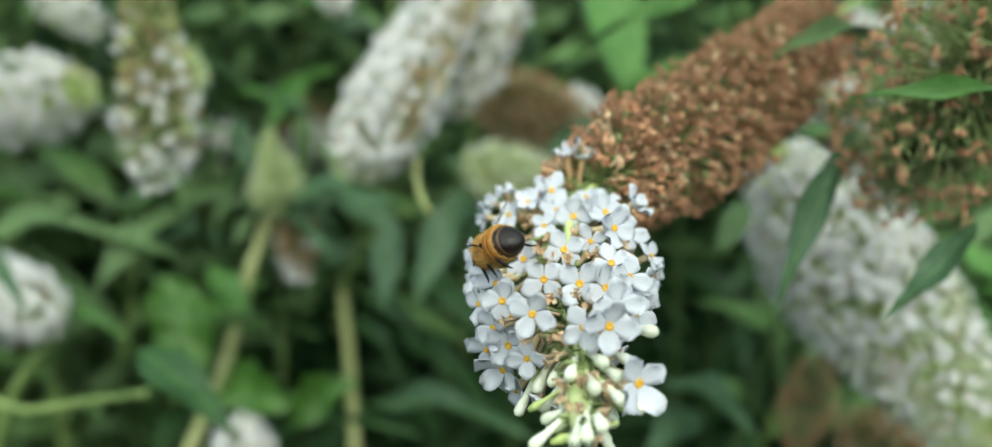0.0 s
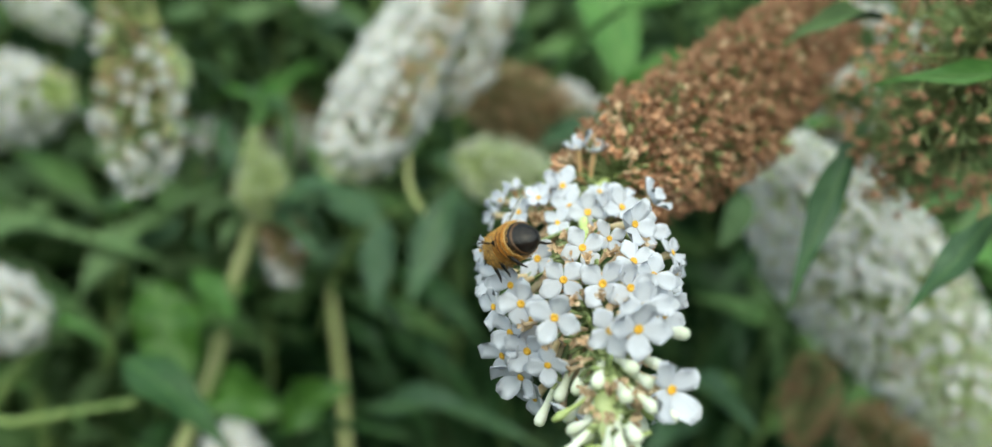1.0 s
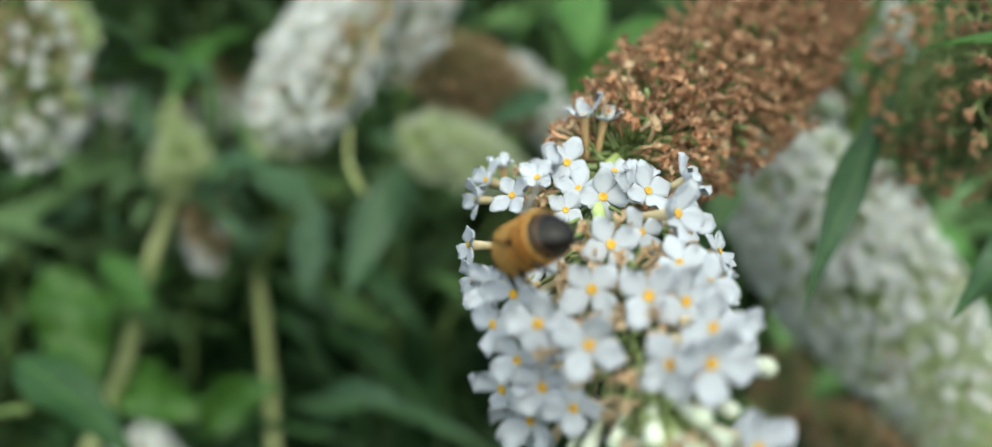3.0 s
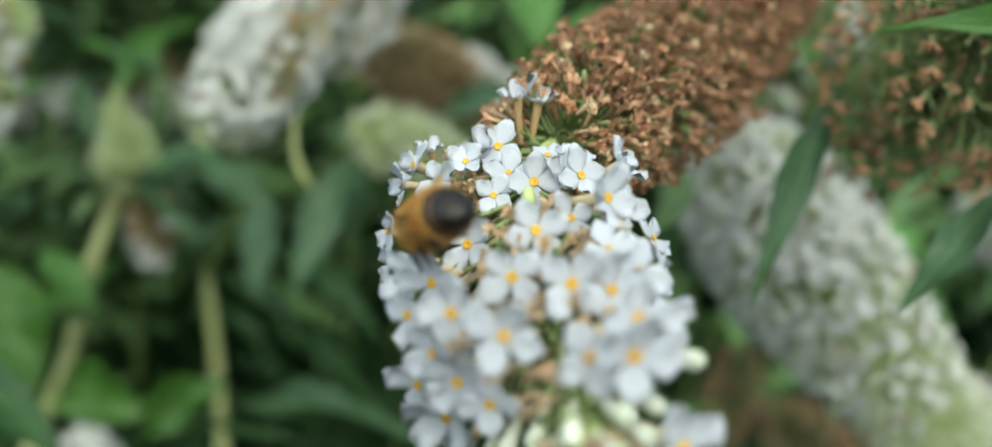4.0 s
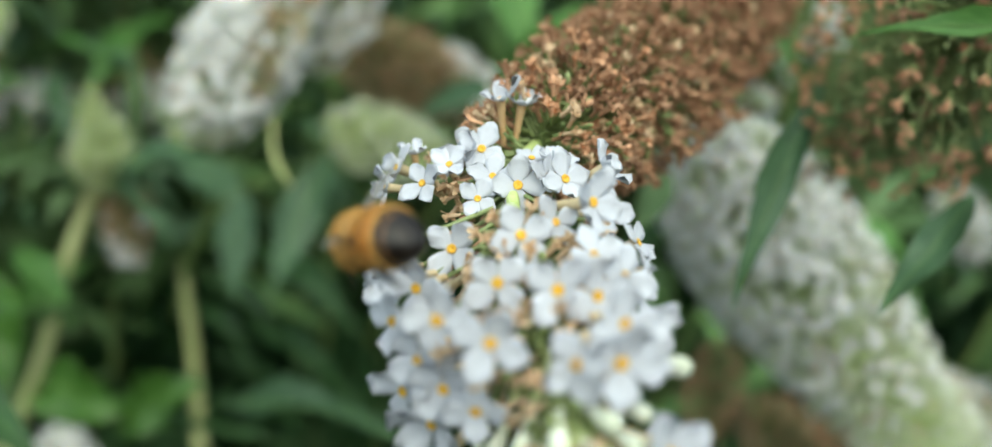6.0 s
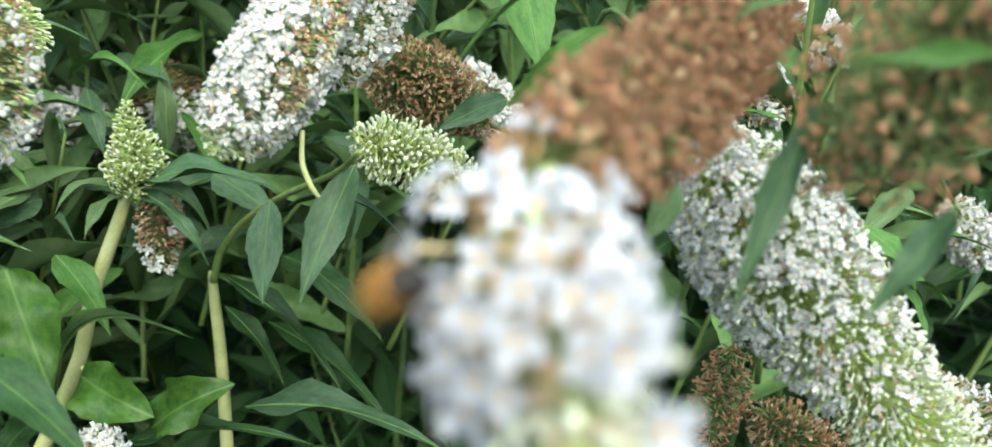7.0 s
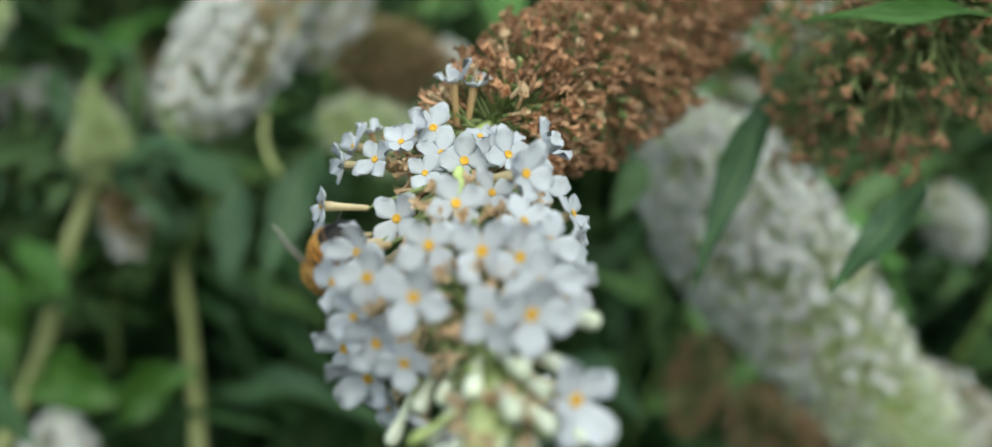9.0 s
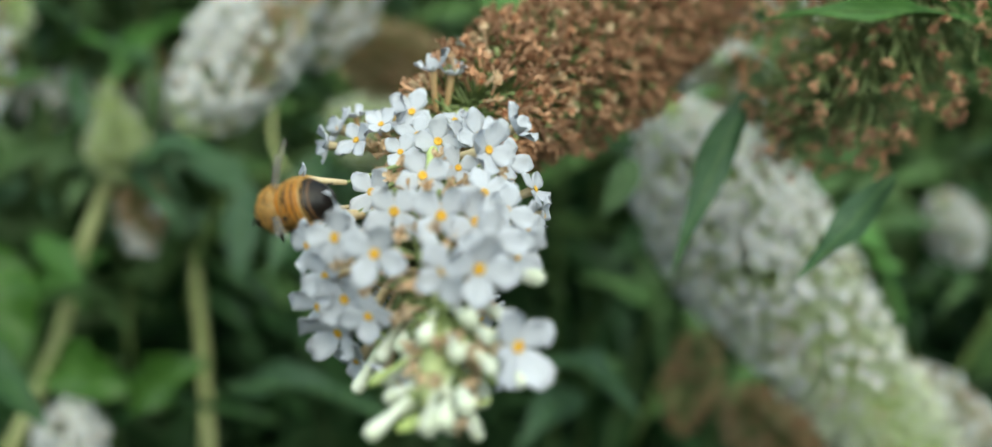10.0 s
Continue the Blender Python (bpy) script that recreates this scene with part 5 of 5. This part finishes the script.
    for s in (-1, 1):
        for nm, ln, wd, sweep, y0, z in (("fore_wing", 9.5, 3.0, 38, 3.4, 2.0), ("hind_wing", 6.5, 2.1, 18, 2.3, 1.9)):
            a = radians(sweep)
            along = Vector((s * math.cos(a), -math.sin(a), 0.42)).normalized()
            side = Vector((-s * math.sin(a) * -1, -math.cos(a), 0.0)).normalized()
            base = Vector((s * 1.5, y0, z))
            bm = bmesh.new()
            up = along.cross(side).normalized() * 0.03
            sides = []
            for k in (0, 1):
                rows = []
                for i in range(9):
                    u = i / 8
                    w = wd * (0.18 + 0.95 * math.sin(min(1, u * 0.92 + 0.08) * math.pi) ** 0.7 * (0.55 + 0.6 * u)) * 0.8
                    c = base + along * ln * u + Vector((0, 0, 0.15 * math.sin(u * 3)))
                    rows.append([bm.verts.new((c + side * w * f + up * k) * mm) for f in (-0.25, 0.1, 0.45, 0.75)])
                for i in range(8):
                    for j in range(3):
                        f = (rows[i][j], rows[i + 1][j], rows[i + 1][j + 1], rows[i][j + 1])
                        bm.faces.new(f if k else f[::-1])
                sides.append(rows)
            wing = part(nm, bm, M_WING, top, "clear brownish wing")
            bm = bmesh.new()
            for f, e in ((-0.25, 1.0), (0.1, 0.92), (0.45, 0.75)):
                pts = []
                for i in range(7):
                    u = e * i / 6
                    w = wd * (0.18 + 0.95 * math.sin(min(1, u * 0.92 + 0.08) * math.pi) ** 0.7 * (0.55 + 0.6 * u)) * 0.8
                    pts.append((base + along * ln * u + Vector((0, 0, 0.15 * math.sin(u * 3))) + side * w * f + up) * mm)
                rod(bm, pts, [0.05 * mm] * 6 + [0.03 * mm], 4)
            part("vein", bm, M_BLACK, wing)
        for y0, out, fwd, lab in ((4.3, 1.6, 1.0, "fore_leg"), (3.2, 2.2, -1.2, "middle_leg"), (2.3, 2.9, -5.4, "hind_leg")):
            bm = bmesh.new()
            pts = [Vector((s * 1.2, y0, -1.5)), Vector((s * (1.6 + out * 0.5), y0 + fwd * 0.35, 2.2 if lab == "hind_leg" else 0.6)), Vector((s * (1.2 + out * 0.85), y0 + fwd * 0.75, -2.6)), Vector((s * (1.2 + out), y0 + fwd, -4.2)), Vector((s * (1.6 + out), y0 + fwd * 1.2, -4.9))]
            rod(bm, [p * mm for p in pts], [0.34 * mm, 0.46 * mm, 0.40 * mm, 0.24 * mm, 0.12 * mm], 7)
            part(lab, bm, M_BLACK, top)
    return top


def bee_pose(at, tail, back):
    """The bee's pose from its middle, the way its tail points and the way its back faces."""
    y = -Vector(tail).normalized()
    z = Vector(back)
    z = (z - y * z.dot(y)).normalized()
    m = Matrix((y.cross(z), y, z)).transposed().to_4x4()
    m.translation = at
    return m


BEE = bee()


def motions():
    walk(BEE, [(t, bee_pose(p, d, b)) for t, p, d, b in (
        (0, (0.0003, 0.2063, 1.1510), (0.6002, -0.6630, 0.5882), (-0.0996, -0.3124, 0.9354)),
        (0.5, (0.0001, 0.2068, 1.1520), (0.6003, -0.6662, 0.5836), (-0.0936, -0.3112, 0.9364)),
        (1, (-0.0002, 0.2074, 1.1511), (0.5915, -0.6751, 0.5821), (-0.0946, -0.3082, 0.9373)),
        (1.5, (-0.0009, 0.2087, 1.1508), (0.6050, -0.6552, 0.6045), (-0.1014, -0.3006, 0.9391)),
        (2, (-0.0026, 0.2070, 1.1511), (0.6223, -0.6446, 0.6068), (-0.1103, -0.2922, 0.9407)),
        (2.6, (0.0036, 0.2038, 1.1511), (0.6530, -0.6157, 0.6037), (-0.1277, -0.2860, 0.9404)),
        (3.5, (-0.0014, 0.2085, 1.1510), (0.4530, -0.7725, 0.5479), (-0.1596, -0.3352, 0.9026)),
        (4, (-0.0005, 0.2053, 1.1523), (0.4389, -0.7793, 0.5500), (-0.1692, -0.3330, 0.9017)),
        (4.5, (-0.0012, 0.2014, 1.1533), (0.4824, -0.7592, 0.5171), (-0.1879, -0.3913, 0.8626)),
        (4.8, (-0.0035, 0.1996, 1.1530), (0.7650, -0.5776, 0.2608), (-0.0987, -0.4529, 0.8776)),
        (5, (-0.0041, 0.1974, 1.1531), (0.8652, -0.4638, 0.1617), (-0.1080, -0.5121, 0.8403)),
        (5.3, (-0.0068, 0.1988, 1.1526), (0.8650, -0.4575, 0.1903), (-0.1072, -0.5108, 0.8412)),
        (6.5, (-0.0065, 0.2001, 1.1494), (0.4739, -0.7789, 0.4124), (-0.1869, -0.3828, 0.8666)),
        (7, (-0.0108, 0.2038, 1.1443), (0.5039, -0.6182, 0.5535), (-0.3498, -0.1611, 0.8612)),
        (7.5, (-0.0109, 0.2058, 1.1404), (0.4023, -0.5829, 0.6487), (-0.4516, -0.1694, 0.7599)),
        (8, (-0.0125, 0.2102, 1.1371), (0.4025, -0.5860, 0.6458), (-0.4535, -0.1771, 0.7569)),
        (8.5, (-0.0093, 0.2130, 1.1375), (0.3717, -0.4425, 0.7704), (-0.5639, -0.7109, 0.3764)),
        (9, (-0.0045, 0.2231, 1.1363), (0.3234, -0.3626, 0.8582), (-0.5322, -0.8381, 0.1523)),
        (9.5, (-0.0042, 0.2208, 1.1375), (0.3225, -0.3634, 0.8581), (-0.5278, -0.8417, 0.1477)),
        (9.8, (-0.0059, 0.2170, 1.1405), (0.7430, -0.3617, 0.4496), (-0.3220, -0.7627, 0.5357)),
        (10, (-0.0068, 0.2164, 1.1420), (0.8511, -0.3446, 0.3455), (-0.1203, -0.7795, 0.5899)),
    )])
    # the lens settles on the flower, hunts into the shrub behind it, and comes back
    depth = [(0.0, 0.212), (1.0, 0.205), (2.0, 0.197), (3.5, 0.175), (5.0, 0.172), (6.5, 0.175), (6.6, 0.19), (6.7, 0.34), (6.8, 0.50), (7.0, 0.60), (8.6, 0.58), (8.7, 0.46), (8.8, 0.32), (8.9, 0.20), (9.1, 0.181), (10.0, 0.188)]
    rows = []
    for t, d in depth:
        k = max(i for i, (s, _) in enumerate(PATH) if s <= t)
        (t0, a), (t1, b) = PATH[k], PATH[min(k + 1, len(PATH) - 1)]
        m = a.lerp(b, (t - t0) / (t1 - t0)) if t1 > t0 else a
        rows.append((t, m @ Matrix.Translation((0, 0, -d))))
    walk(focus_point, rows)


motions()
